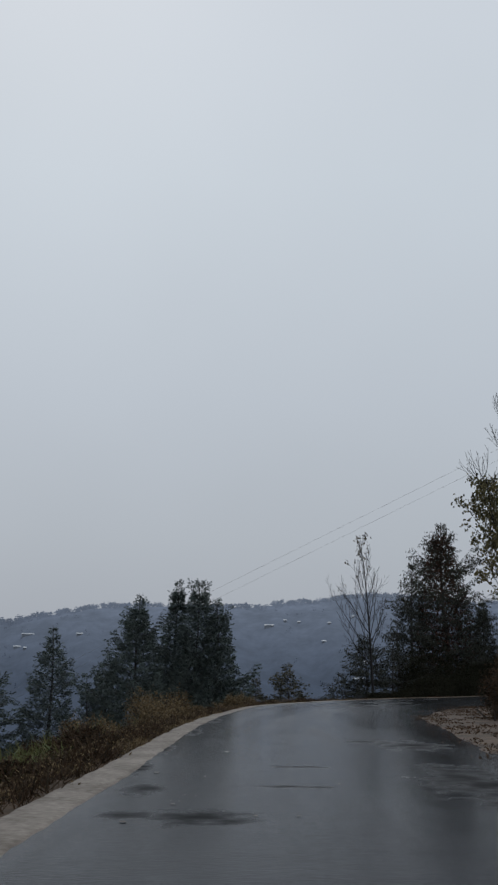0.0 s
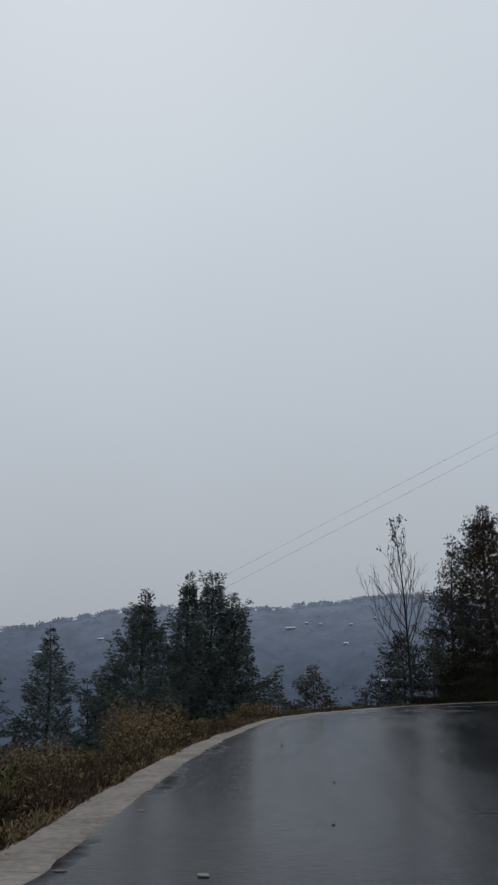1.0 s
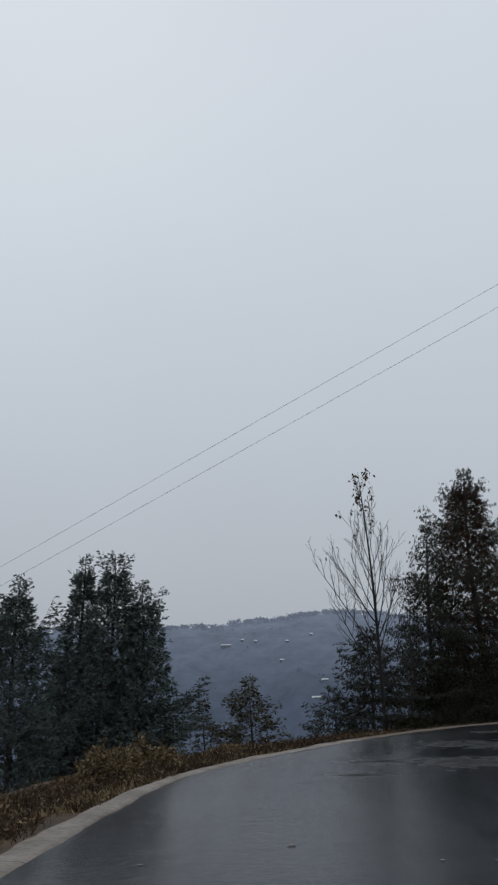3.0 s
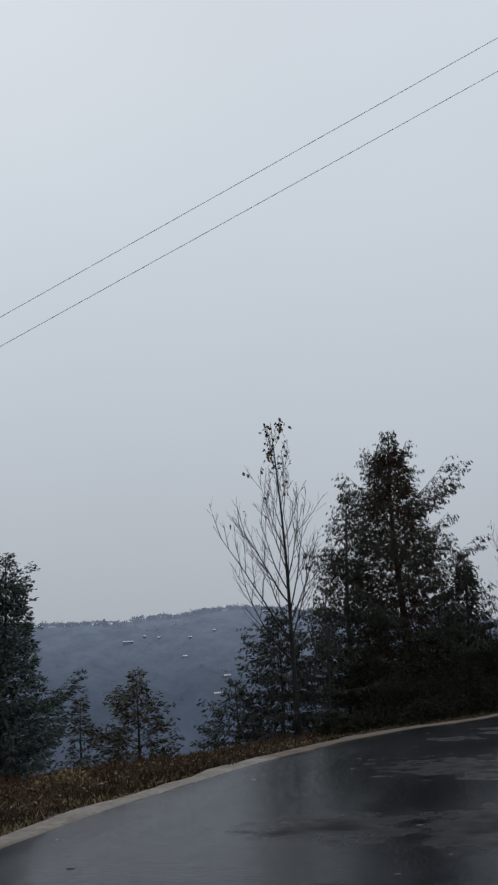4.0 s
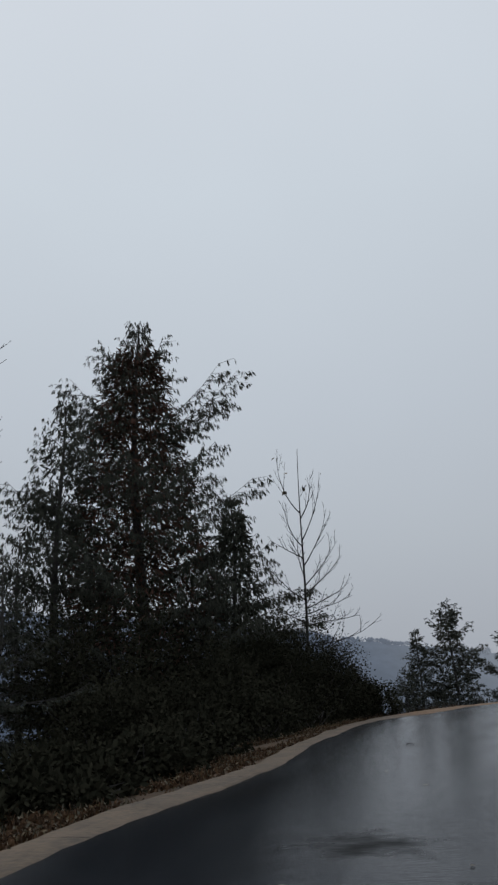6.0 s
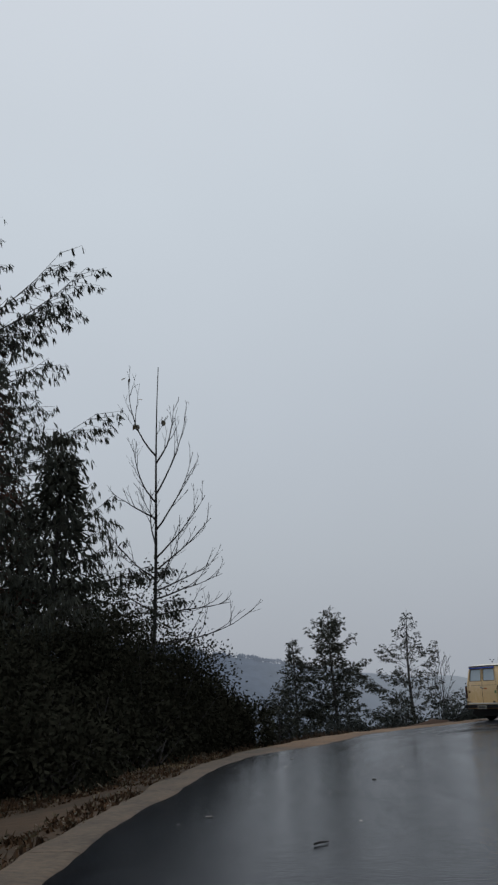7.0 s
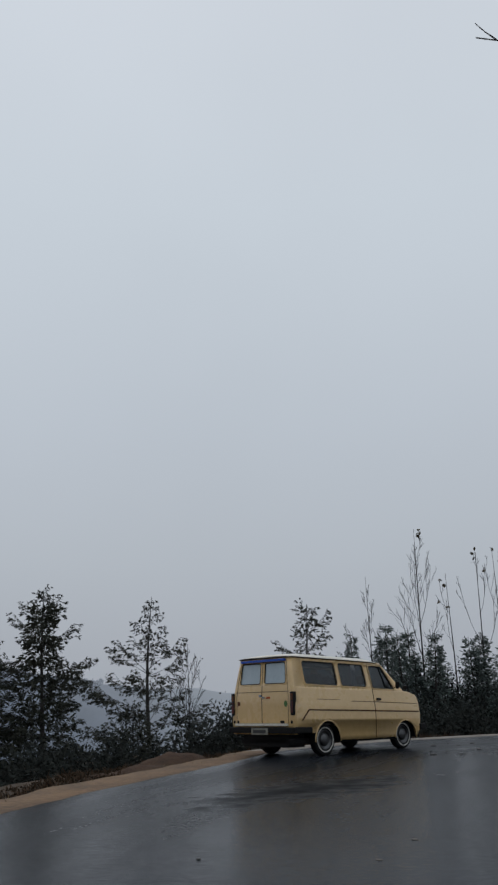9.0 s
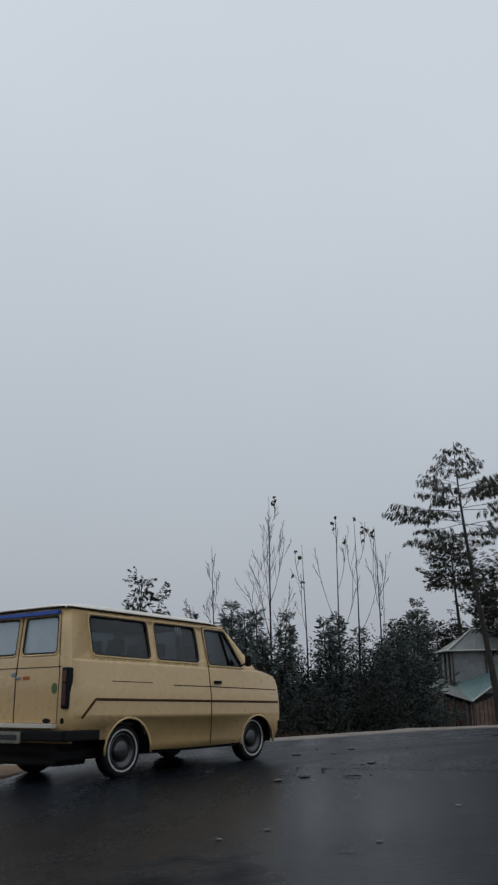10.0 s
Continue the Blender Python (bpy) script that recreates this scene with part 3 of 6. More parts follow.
# ---- trees ----
def pine(x, y, top, reach, seed, label, gap=0.62, per=6, low=0.10, shape=0.85, lift=(-4, 56), lean=(0, 0), hang=0.25, tuft=(0.27, 0.034), twig=0.18, every=0.085, kites=2, needle=None, group="", ragged=0.18, thick=1.0, arms=(), bare=0.22, fill=0, fill_mat=None, sag=0.35, cut_in=0.75, fan=0.36, fill_wide=0.05, sweep=0.36):
    """A pine: trunk, whorls of limbs with flat side twigs, and needle tufts. top: height of its tip over the road; hang: how far the tufts droop."""
    rng = np.random.default_rng(seed)
    base = ground_at(x, y) - 0.15
    tall = top - base
    tree = thing("pine_tree", (x, y, base), label, "pine tree", group)
    n = 12
    spine = np.array([[lean[0] * t + 0.012 * tall * math.sin(t * 5 + seed), lean[1] * t + 0.012 * tall * math.cos(t * 4 + seed * 2), tall * t] for t in np.linspace(0, 1, n + 1)])
    steps = np.linspace(0, 1, n + 1)
    r0 = (0.014 * tall + 0.03) * thick

    def on_trunk(t):
        return np.array([np.interp(t, steps, spine[:, k]) for k in range(3)])

    tubes = Tubes()
    tubes.add(spine, [max(0.015, r0 * (1 - 0.93 * t)) for t in steps], 8)
    part("trunk", tubes.data(), BARK, tree, smooth=True)
    up = np.array([0, 0, 1.0])
    whorls = max(6, int(tall * (1 - low) / gap))
    limbs = []
    for ring in range(whorls):
        u = (ring + 0.5) / whorls
        girth = 1 + ragged * 0.7 * rng.normal()
        for k in range(per):
            v = float(np.clip(u + rng.normal(0, 0.16) / whorls, 0.0, 0.985))
            size = reach * ((1 - v) ** shape * min(1, cut_in + 1.6 * v) + 0.045) * girth * (1 + ragged * rng.normal())
            az = ring * 0.9 + 2 * math.pi * k / per + rng.normal(0, 0.22)
            limbs.append((low + (0.985 - low) * v, az, float(np.clip(size, 0.28, reach * 1.2)), math.radians(lift[0] + (lift[1] - lift[0]) * v + rng.normal(0, 5))))
    limbs += [(t, math.radians(az), size, math.radians(el)) for t, az, size, el in arms]
    wood, at, way = Tubes(), [], []
    f = np.linspace(0, 1, 6)
    for t, az, size, el in limbs:
        out = np.array([math.cos(az), math.sin(az), 0])
        side = np.cross(out, up)
        bend = size * (math.sin(el) * f - 0.5 * sag * f * f + sweep * (1 - 0.6 * hang) * f ** 4)
        pts = on_trunk(min(t, 0.99)) + np.outer(f * size * math.cos(el), out) + np.outer(bend, up) + np.outer(rng.normal(0, 0.06) * size * f * f, side)
        wood.add(pts, [max(0.007, 0.030 * (size / reach) ** 0.5 * thick * (1 - 0.85 * k / 5)) for k in range(6)], 3, False)
        nb = max(4, int(size / twig))
        fs = np.clip(np.linspace(bare, 0.98, nb) + rng.normal(0, 0.03, nb), 0.08, 0.99)
        sgn = np.where(np.arange(nb) % 2 == 0, 1.0, -1.0)
        bl = np.minimum((0.10 + fan * size * np.sin(np.pi * np.clip(fs * 0.80 + 0.10, 0, 1))) * rng.uniform(0.6, 1.15, nb), 1.4)
        root = np.stack([np.interp(fs, f, pts[:, k]) for k in range(3)], 1)
        bd = unit(out[None] * (0.45 + 0.7 * fs[:, None]) + side[None] * (sgn * (1.0 - 0.6 * fs))[:, None] + up[None] * rng.normal(0.06, 0.10, (nb, 1)))
        for k in np.nonzero(bl > 0.55)[0]:
            wood.add([root[k], root[k] + bd[k] * bl[k]], [0.009 * thick, 0.004], 3, False)
        many = np.maximum(2, (bl * 0.72 / every).astype(int))
        idx = np.repeat(np.arange(nb), many)
        w = 0.30 + 0.74 * rng.uniform(0, 1, (len(idx), 1)) ** 0.75
        at.append(root[idx] + bd[idx] * bl[idx][:, None] * w + rng.normal(0, 0.03, (len(idx), 3)))
        way.append(bd[idx])
        m = max(3, int(size * 0.5 / every))
        g = rng.uniform(0.5, 1.02, m)
        at.append(np.stack([np.interp(g, f, pts[:, k]) for k in range(3)], 1) + rng.normal(0, 0.03, (m, 3)))
        way.append(np.repeat(out[None], m, 0) + side[None] * rng.normal(0, 0.8, (m, 1)))
    at, way = np.concatenate(at), unit(np.concatenate(way))
    way = unit(way * (1 - 0.8 * hang) + up * (0.38 - 1.5 * hang))
    if fill:
        u = 0.92 * rng.uniform(0, 1, fill) ** 1.5
        rad = reach * ((1 - u) ** shape) * 0.78 * rng.uniform(0.03, 1, fill) ** 0.6
        a = rng.uniform(0, 2 * np.pi, fill)
        layer = np.sin(u * whorls * 2 * np.pi) > -0.55
        u, rad, a = u[layer], rad[layer], a[layer]
        mid = np.stack([np.interp(low + (1 - low) * u, steps, spine[:, k]) for k in range(3)], 1)
        mid = mid + np.stack([rad * np.cos(a), rad * np.sin(a), rng.normal(0, 0.10, len(a))], 1)
        inner = tufts(rng, mid, unit(np.stack([np.cos(a), np.sin(a), 0.2 - 1.2 * hang + 0 * a], 1)), 3, 0.36, fill_wide, 0.6)
        inner[:, 2] = np.maximum(inner[:, 2], 0.05)
        tagged(soup("inner_needles", inner, fill_mat or needle or NEEDLE_HAZED, tree, size=4), kind="stuff")
    tagged(part("limbwork", wood.data(), BARK, tree), kind="stuff")
    tagged(soup("crown", tufts(rng, at, way, kites, tuft[0], tuft[1], 0.42 - 0.2 * hang), needle or NEEDLE_HAZED, tree, size=4), kind="stuff")
    return tree


def bare_tree(x, y, top, seed, label, spread=0.42, stems=9, leaves=0, leaf_side=None, lean=(0, 0), trunk=0.085, low=0.28, name="bare_tree", twigs=5, leaf_size=0.20, leaf_mat=None, group="", first_len=0.42, leaf_high=True, arms=(), fine=0.008, clumps=1.6, loose=0.45, curl=0.16):
    """A leafless tree: one leader, rising side stems and fine twigs, with a few leaves left at the top."""
    rng = np.random.default_rng(seed)
    base = ground_at(x, y) - 0.1
    tall = top - base
    tree = thing(name, (x, y, base), label, "bare tree", group)
    n = 12
    lead = np.array([[lean[0] * t + 0.10 * math.sin(5 * t + seed), lean[1] * t + 0.10 * math.cos(4 * t + seed), tall * t] for t in np.linspace(0, 1, n + 1)])
    body = Tubes()
    body.add(lead, [max(0.010, trunk * (1 - 0.9 * t)) for t in np.linspace(0, 1, n + 1)], 8)
    part("trunk", body.data(), BARE_BARK, tree, smooth=True)
    wood = Tubes()
    tips = [(lead[-1], 1.0)]

    def shoot(p, d, size, radius, depth, curl=0.16):
        pts, ways = [np.array(p)], []
        d = np.array(d)
        k = (9, 6, 4)[depth]
        for i in range(k):
            d = d + np.array([0, 0, (curl * 0.7, 0.10, 0.05)[depth]]) + rng.normal(0, 0.045, 3)
            d /= np.linalg.norm(d)
            ways.append(d)
            pts.append(pts[-1] + d * size / k)
        radii = [max(fine * (1, 0.85, 0.7)[depth], radius * (1 - 0.85 * i / k)) for i in range(k + 1)]
        if depth == 0:
            stem = Tubes()
            stem.add(pts, radii, 5)
            part("branch", stem.data(), BARE_BARK, tree, smooth=True)
        else:
            wood.add(pts, radii, 3, False)
        tips.append((pts[-1], pts[-1][2] / tall))
        if depth < 2:
            many = twigs + 1 if depth == 0 else max(2, twigs - 2)
            for j in range(many):
                g = 0.22 + 0.72 * (j + rng.uniform(0.1, 0.9)) / many
                i = min(int(g * k), k - 1)
                q = pts[i] + (pts[i + 1] - pts[i]) * (g * k - i)
                across = np.cross(ways[i], rng.normal(0, 1, 3))
                across /= max(1e-6, np.linalg.norm(across))
                dd = ways[i] + across * rng.uniform(0.45, 0.8) + np.array([0, 0, 0.12])
                shoot(q, dd / np.linalg.norm(dd), size * rng.uniform(0.30, 0.52) * (1.15 - 0.6 * g), radius * 0.5, depth + 1)
            tips.append((pts[k // 2], pts[k // 2][2] / tall))

    for i in range(stems):
        t = low + (0.92 - low) * (i + rng.uniform(0.1, 0.9)) / stems
        az = i * 2.4 + rng.normal(0, 0.4)
        p = np.array([np.interp(t, np.linspace(0, 1, n + 1), lead[:, k]) for k in range(3)])
        d = np.array([spread * 2.0 * math.cos(az), spread * 2.0 * math.sin(az), 1.0])
        shoot(p, d / np.linalg.norm(d), tall * first_len * (1.08 - 0.98 * t) * rng.uniform(0.8, 1.2), trunk * 0.45 * (1.1 - t), 0, curl)
    for t, az, size, rise, bow in arms:
        az, rise = math.radians(az), math.radians(rise)
        p = np.array([np.interp(t, np.linspace(0, 1, n + 1), lead[:, k]) for k in range(3)])
        shoot(p, (math.cos(az) * math.cos(rise), math.sin(az) * math.cos(rise), math.sin(rise)), size, trunk * 0.36, 0, bow)
    tagged(part("twigwork", wood.data(), BARE_BARK, tree), kind="stuff")
    if leaves:
        pool = np.array([p for p, h in tips if (h > 0.35 if leaf_high else 0.1 < h < 0.72)])
        score = pool[:, 2] / tall * (1 if leaf_high else -1.3) + rng.uniform(0, loose, len(pool))
        if leaf_side is not None:
            score = score + (pool[:, 0] * leaf_side[0] + pool[:, 1] * leaf_side[1]) / tall * 1.2
        pick = pool[np.argsort(-score)[:max(4, int(leaves / clumps))]]
        at = pick[rng.integers(0, len(pick), leaves)] + rng.normal(0, 0.10 if leaves > 60 else 0.03, (leaves, 3))
        tagged(soup("foliage", leaf_ovals(rng, at, np.tile([0, 0, -0.5], (leaves, 1)), leaf_size, leaf_size * 0.36, 0.6), leaf_mat or LEAF_DRY, tree, size=6), kind="stuff")
    return tree


def shrub(x, y, tall, reach, seed, label, leaves=5000, leaf=(0.16, 0.05), mat=None, name="shrub", group="", lobes=9, long=1.0, turn=0.0):
    """A dense bush of several uneven lobes: stems and many small leaves."""
    rng = np.random.default_rng(seed)
    base = ground_at(x, y) - 0.1
    bush = thing(name, (x, y, base), label, "shrub", group)
    stems = Tubes()
    at, way = [], []
    for i in range(lobes):
        az, out = rng.uniform(0, 6.283), reach * math.sqrt(rng.uniform(0, 1)) * 0.72
        cx, cy = out * math.cos(az) * long, out * math.sin(az)
        cx, cy = cx * math.cos(turn) - cy * math.sin(turn), cx * math.sin(turn) + cy * math.cos(turn)
        h = tall * rng.uniform(0.62, 1.0) * (1 - 0.45 * (out / reach) ** 2)
        rad = np.array([reach * 0.36, reach * 0.36, h * 0.5]) * rng.uniform(0.8, 1.15, 3)
        mid = np.array([cx, cy, h - rad[2]])
        for j in range(4):
            foot = np.array([cx * 0.4, cy * 0.4, 0]) + rng.normal(0, 0.15, 3) * np.array([1, 1, 0])
            head = mid + rng.normal(0, 0.4, 3) * rad
            stems.add([foot, (foot + head) / 2 + rng.normal(0, 0.12, 3), head], [0.03, 0.022, 0.008], 4)
        m = leaves // (2 * lobes)
        d = unit(rng.normal(size=(m, 3)))
        shell = rng.uniform(0.35, 1.0, (m, 1)) ** 0.5 * (1 + 0.22 * np.sin(d[:, :1] * 7 + d[:, 1:2] * 5 + i) + np.clip(0.10 * rng.normal(size=(m, 1)), -0.2, 0.12))
        p = mid + d * rad * shell
        p[:, 2] = np.maximum(p[:, 2], 0.03)
        at.append(p)
        way.append(d)
    tagged(part("stemwork", stems.data(), BARK, bush), kind="stuff")
    tagged(soup("foliage", leaf_quads(rng, np.concatenate(at), np.concatenate(way), leaf[0] * 1.3, leaf[1] * 1.35, 0.2), mat or SHRUB_LEAF, bush, size=4), kind="stuff")
    return bush


DARK_PINE = "dark green pine with a dense rounded crown on the slope"
BELOW, YOUNG, BEHIND = "pines below the road", "young pines", "pines behind the van"
# the clump left of the bend
LAYERED = "green pine with open layered branches"
pine(-18.8, 77.7, 5.9, 4.7, 11, LAYERED, gap=0.85, per=8, shape=0.92, sag=0.5, group=BELOW, fill=1800, low=0.08, cut_in=1.0)
pine(-14.6, 74.5, 1.6, 1.8, 12, "thin young pine with sparse branches", gap=0.6, per=5, shape=0.9, group=BELOW)
pine(-23.8, 76.0, 4.2, 4.7, 13, LAYERED, gap=0.85, per=8, shape=0.92, sag=0.5, group=BELOW, fill=1800, cut_in=1.0)
CLUMP = dict(gap=0.9, per=7, group=BELOW, low=0.09, ragged=0.20, cut_in=0.95, fan=0.27, twig=0.14, every=0.065, sag=0.42, sweep=0.40, lift=(2, 76), tuft=(0.22, 0.034))
pine(-10.2, 73.2, 8.2, 5.4, 14, DARK_PINE, shape=0.86, fill=5000, **CLUMP)
pine(-13.4, 75.8, 2.4, 3.3, 24, DARK_PINE, per=7, shape=0.6, group=BELOW, fill=2600)
pine(-7.5, 78.0, 10.1, 4.3, 15, DARK_PINE, shape=0.90, fill=4400, **CLUMP)
pine(-5.5, 76.6, 9.8, 4.8, 16, DARK_PINE, shape=0.72, fill=6000, **CLUMP)
pine(-3.7, 76.2, 8.0, 3.9, 17, DARK_PINE, shape=0.74, fill=4200, **CLUMP)
pine(2.75, 83.2, 2.5, 3.7, 18, "small bushy green pine with browned tips", gap=0.6, per=7, shape=0.9, sag=0.4, hang=0.35, needle=NEEDLE_OLIVE, group=YOUNG, low=0.10, fill=500)
pine(-0.2, 82.0, 1.3, 1.3, 19, "thin sapling pine beside the verge", needle=NEEDLE_OLIVE, gap=0.5, shape=0.8, group=YOUNG)

# bare tree and the great dark pine on the outside of the bend
bare_tree(9.75, 72.0, 12.9, 30, "tall leafless tree with a few brown leaves at its top", stems=17, leaves=120, leaf_side=(-0.6, 0.1), lean=(-1.0, -1.9), trunk=0.125, low=0.30, spread=0.30, twigs=6, leaf_size=0.20, first_len=0.46, fine=0.0095, clumps=2.4, loose=1.1,
          arms=((0.30, 196, 6.2, 48, 0.05), (0.24, 200, 5.2, 40, 0.05), (0.42, 188, 4.6, 52, 0.07), (0.36, 20, 4.0, 62, 0.12)))
UNDER = "dark drooping pine round the foot of the bare tree"
pine(9.2, 73.4, 4.9, 2.6, 31, UNDER, shape=0.65, gap=0.6, per=7, hang=0.6, low=0.06, needle=NEEDLE_DARK, fill=1600, tuft=(0.17, 0.017), kites=4, fill_wide=0.03)
pine(11.6, 74.2, 5.0, 2.2, 29, UNDER, shape=0.6, gap=0.85, per=5, hang=0.6, low=0.10, needle=NEEDLE_DARK, tuft=(0.17, 0.017), kites=4)
pine(7.2, 73.8, 1.6, 2.1, 32, "low dark pine sapling under the bare tree", shape=0.7, per=6, hang=0.5, group=YOUNG, needle=NEEDLE_DARK, tuft=(0.17, 0.017), kites=4, fill=300, fill_wide=0.03)
WEEP = dict(hang=0.86, tuft=(0.22, 0.019), needle=NEEDLE_DARK, sag=0.30, kites=4, fill_wide=0.036)
pine(17.6, 80.2, 15.8, 5.0, 33, "tall very dark pine with drooping needle clusters", gap=0.66, per=8, shape=0.66, low=0.04, ragged=0.22, thick=1.2, twig=0.22, every=0.11, bare=0.26, fill=10000, fill_mat=NEEDLE_DEAD, lift=(-6, 64), cut_in=0.85,
     arms=((0.65, -27, 5.4, 39), (0.67, -34, 4.8, 42), (0.64, -20, 4.0, 36), (0.57, -26, 3.7, 30), (0.72, 150, 3.6, 42)), **WEEP)
DROOP = "dark pine with drooping tips beside a taller one"
pine(14.4, 79.8, 11.9, 2.4, 34, DROOP, gap=0.7, per=6, shape=0.50, low=0.12, lift=(10, 55), twig=0.24, every=0.11, bare=0.26, fill=900, **WEEP)
pine(12.9, 79.0, 6.6, 2.6, 39, DROOP, gap=0.7, per=6, shape=0.6, low=0.10, twig=0.24, every=0.12, fill=250, **WEEP)
pine(20.4, 78.2, 8.2, 2.6, 35, DROOP, gap=0.60, per=7, shape=0.85, low=0.05, twig=0.22, every=0.10, fill=2200, cut_in=0.95, **WEEP)
LOWBUSH = "low dark bush at the road edge"
shrub(11.6, 68.0, 1.3, 1.3, 23, LOWBUSH, leaves=4500, leaf=(0.15, 0.03), lobes=8, group="low bushes")
THICK = "dense dark evergreen thicket under the pines"
shrub(15.9, 76.4, 5.6, 3.6, 36, THICK, leaves=34000, leaf=(0.11, 0.030), lobes=18, long=1.3, turn=0.85)
shrub(14.3, 71.2, 2.5, 1.9, 26, THICK, leaves=28000, leaf=(0.085, 0.024), lobes=10, long=1.3, turn=0.85)
shrub(16.4, 72.4, 3.2, 2.2, 27, THICK, leaves=28000, leaf=(0.085, 0.024), lobes=10, long=1.4, turn=0.85)
shrub(18.9, 74.0, 3.8, 2.5, 28, THICK, leaves=28000, leaf=(0.085, 0.024), lobes=10, long=1.3, turn=0.85)
shrub(22.0, 76.9, 4.9, 2.9, 37, "dense dark evergreen bush at the road edge", leaves=120000, leaf=(0.062, 0.021), lobes=22, long=1.2, turn=0.8)
bare_tree(22.3, 76.65, 9.4, 38, "slender leafless sapling rising out of a bush", stems=3, leaves=9, lean=(-0.1, -0.9), trunk=0.07, low=0.34, spread=0.5, twigs=4, leaf_size=0.16, first_len=0.22, fine=0.0065, clumps=1.2, loose=1.4,
          arms=((0.29, -72, 3.1, 4, 0.03), (0.76, 144, 2.3, 42, 0.30), (0.74, -30, 1.7, 48, 0.22), (0.66, -40, 2.2, 54, 0.16), (0.64, 140, 1.7, 42, 0.22), (0.60, 150, 1.3, 25, 0.04), (0.57, -36, 2.2, 50, 0.14), (0.53, 80, 2.0, 45, 0.14),
                (0.50, -50, 2.0, 40, 0.08), (0.47, -30, 1.9, 32, 0.06), (0.45, 145, 1.7, 35, 0.08), (0.42, -20, 1.8, 22, 0.03), (0.40, -60, 1.8, 16, 0.03), (0.37, 135, 1.6, 25, 0.04), (0.36, -36, 1.9, 8, 0.01)))

# beyond the van
CLUMPED = dict(needle=NEEDLE_DARK, group=BEHIND, tuft=(0.19, 0.022), hang=0.45, kites=4)
pine(49.6, 107.9, 5.2, 3.1, 50, "narrow dark pine on the valley side", gap=0.7, per=7, shape=1.0, fill=900, every=0.07, **CLUMPED)
pine(51.6, 106.0, 7.2, 3.0, 51, "dark pine with clumped needle layers", gap=0.95, per=7, shape=0.66, ragged=0.34, low=0.10, bare=0.28, fill=2600, every=0.06, cut_in=0.95, **CLUMPED)
pine(47.2, 106.6, 1.4, 2.6, 49, "low dark pine on the valley side", shape=0.5, fill=900, **CLUMPED)
pine(59.3, 106.0, 7.4, 5.0, 52, "sparse pine with open branches and visible trunk", gap=0.95, per=6, shape=0.95, bare=0.5, lift=(6, 52), low=0.06, every=0.085, cut_in=1.0, **CLUMPED)
pine(57.0, 105.0, 1.2, 2.6, 48, "low dark pine on the valley side", shape=0.5, fill=800, **CLUMPED)
pine(67.4, 100.6, 7.0, 2.4, 53, "dark pine with a broad rounded head", gap=1.15, per=5, bare=0.38, shape=0.55, fill=500, low=0.25, ragged=0.40, every=0.06, **CLUMPED)
BARE = "bare trees behind the van"
SLIM = "slim leafless tree with last leaves at the tips"
bare_tree(61.0, 104.6, 4.6, 63, "low leafless sapling with dense twigs", stems=13, leaves=20, trunk=0.06, low=0.22, spread=0.32, leaf_size=0.14, twigs=5, first_len=0.5, group=BARE, fine=0.011, loose=1.0)
bare_tree(76.3, 97.2, 12.6, 54, "tall leafless tree with a tuft of leaves at its tip", stems=11, leaves=26, trunk=0.10, low=0.30, spread=0.28, leaf_size=0.19, group=BARE, fine=0.012, clumps=5, loose=0.25, first_len=0.46)
for i, (tx, ty, tz, count) in enumerate(((73.6, 91.6, 10.2, 6), (74.4, 90.8, 10.1, 5), (75.2, 89.9, 9.7, 6), (72.6, 93.2, 8.6, 4))):
    bare_tree(tx, ty, tz, 55 + 7 * i, SLIM, stems=max(2, count - 2), leaves=22, trunk=0.075, low=0.42, spread=0.55, leaf_size=0.19, twigs=2, first_len=0.55, group=BARE, fine=0.013, clumps=4, loose=0.3, curl=0.5)
bare_tree(70.0, 97.5, 8.6, 57, "slim leafless sapling with fine twigs", stems=8, leaves=0, trunk=0.07, low=0.3, spread=0.26, group=BARE, fine=0.011)
pine(76.18, 84.18, 14.15, 3.65, 58, "tall open pine with flat branches and hanging needle clumps", gap=0.70, per=6, shape=0.75, low=0.66, sag=0.35, lift=(-2, 34), lean=(-0.18, 0.77), thick=0.85, hang=0.80, twig=0.26, every=0.10, bare=0.36, ragged=0.11, tuft=(0.30, 0.026), kites=3, needle=NEEDLE_DARK)
pine(92.8, 90.3, 11.3, 2.6, 61, "round-headed pine on a bare trunk", gap=0.6, per=7, shape=0.4, low=0.79, thick=1.1, fill=700, needle=NEEDLE_DARK)
pine(88.0, 85.6, 9.4, 3.0, 62, "dark pine with a full head beyond the hut", per=7, shape=0.5, low=0.5, thick=1.2, fill=900, needle=NEEDLE_DARK)
# thicket on the slope past the bend
rng = np.random.default_rng(77)
SCRUB = "dull dark scrub bush on the slope past the bend"


def clear_of_hut(x, y):
    return math.degrees(math.atan2(x - 31.1, y - 73.3)) < 70.3


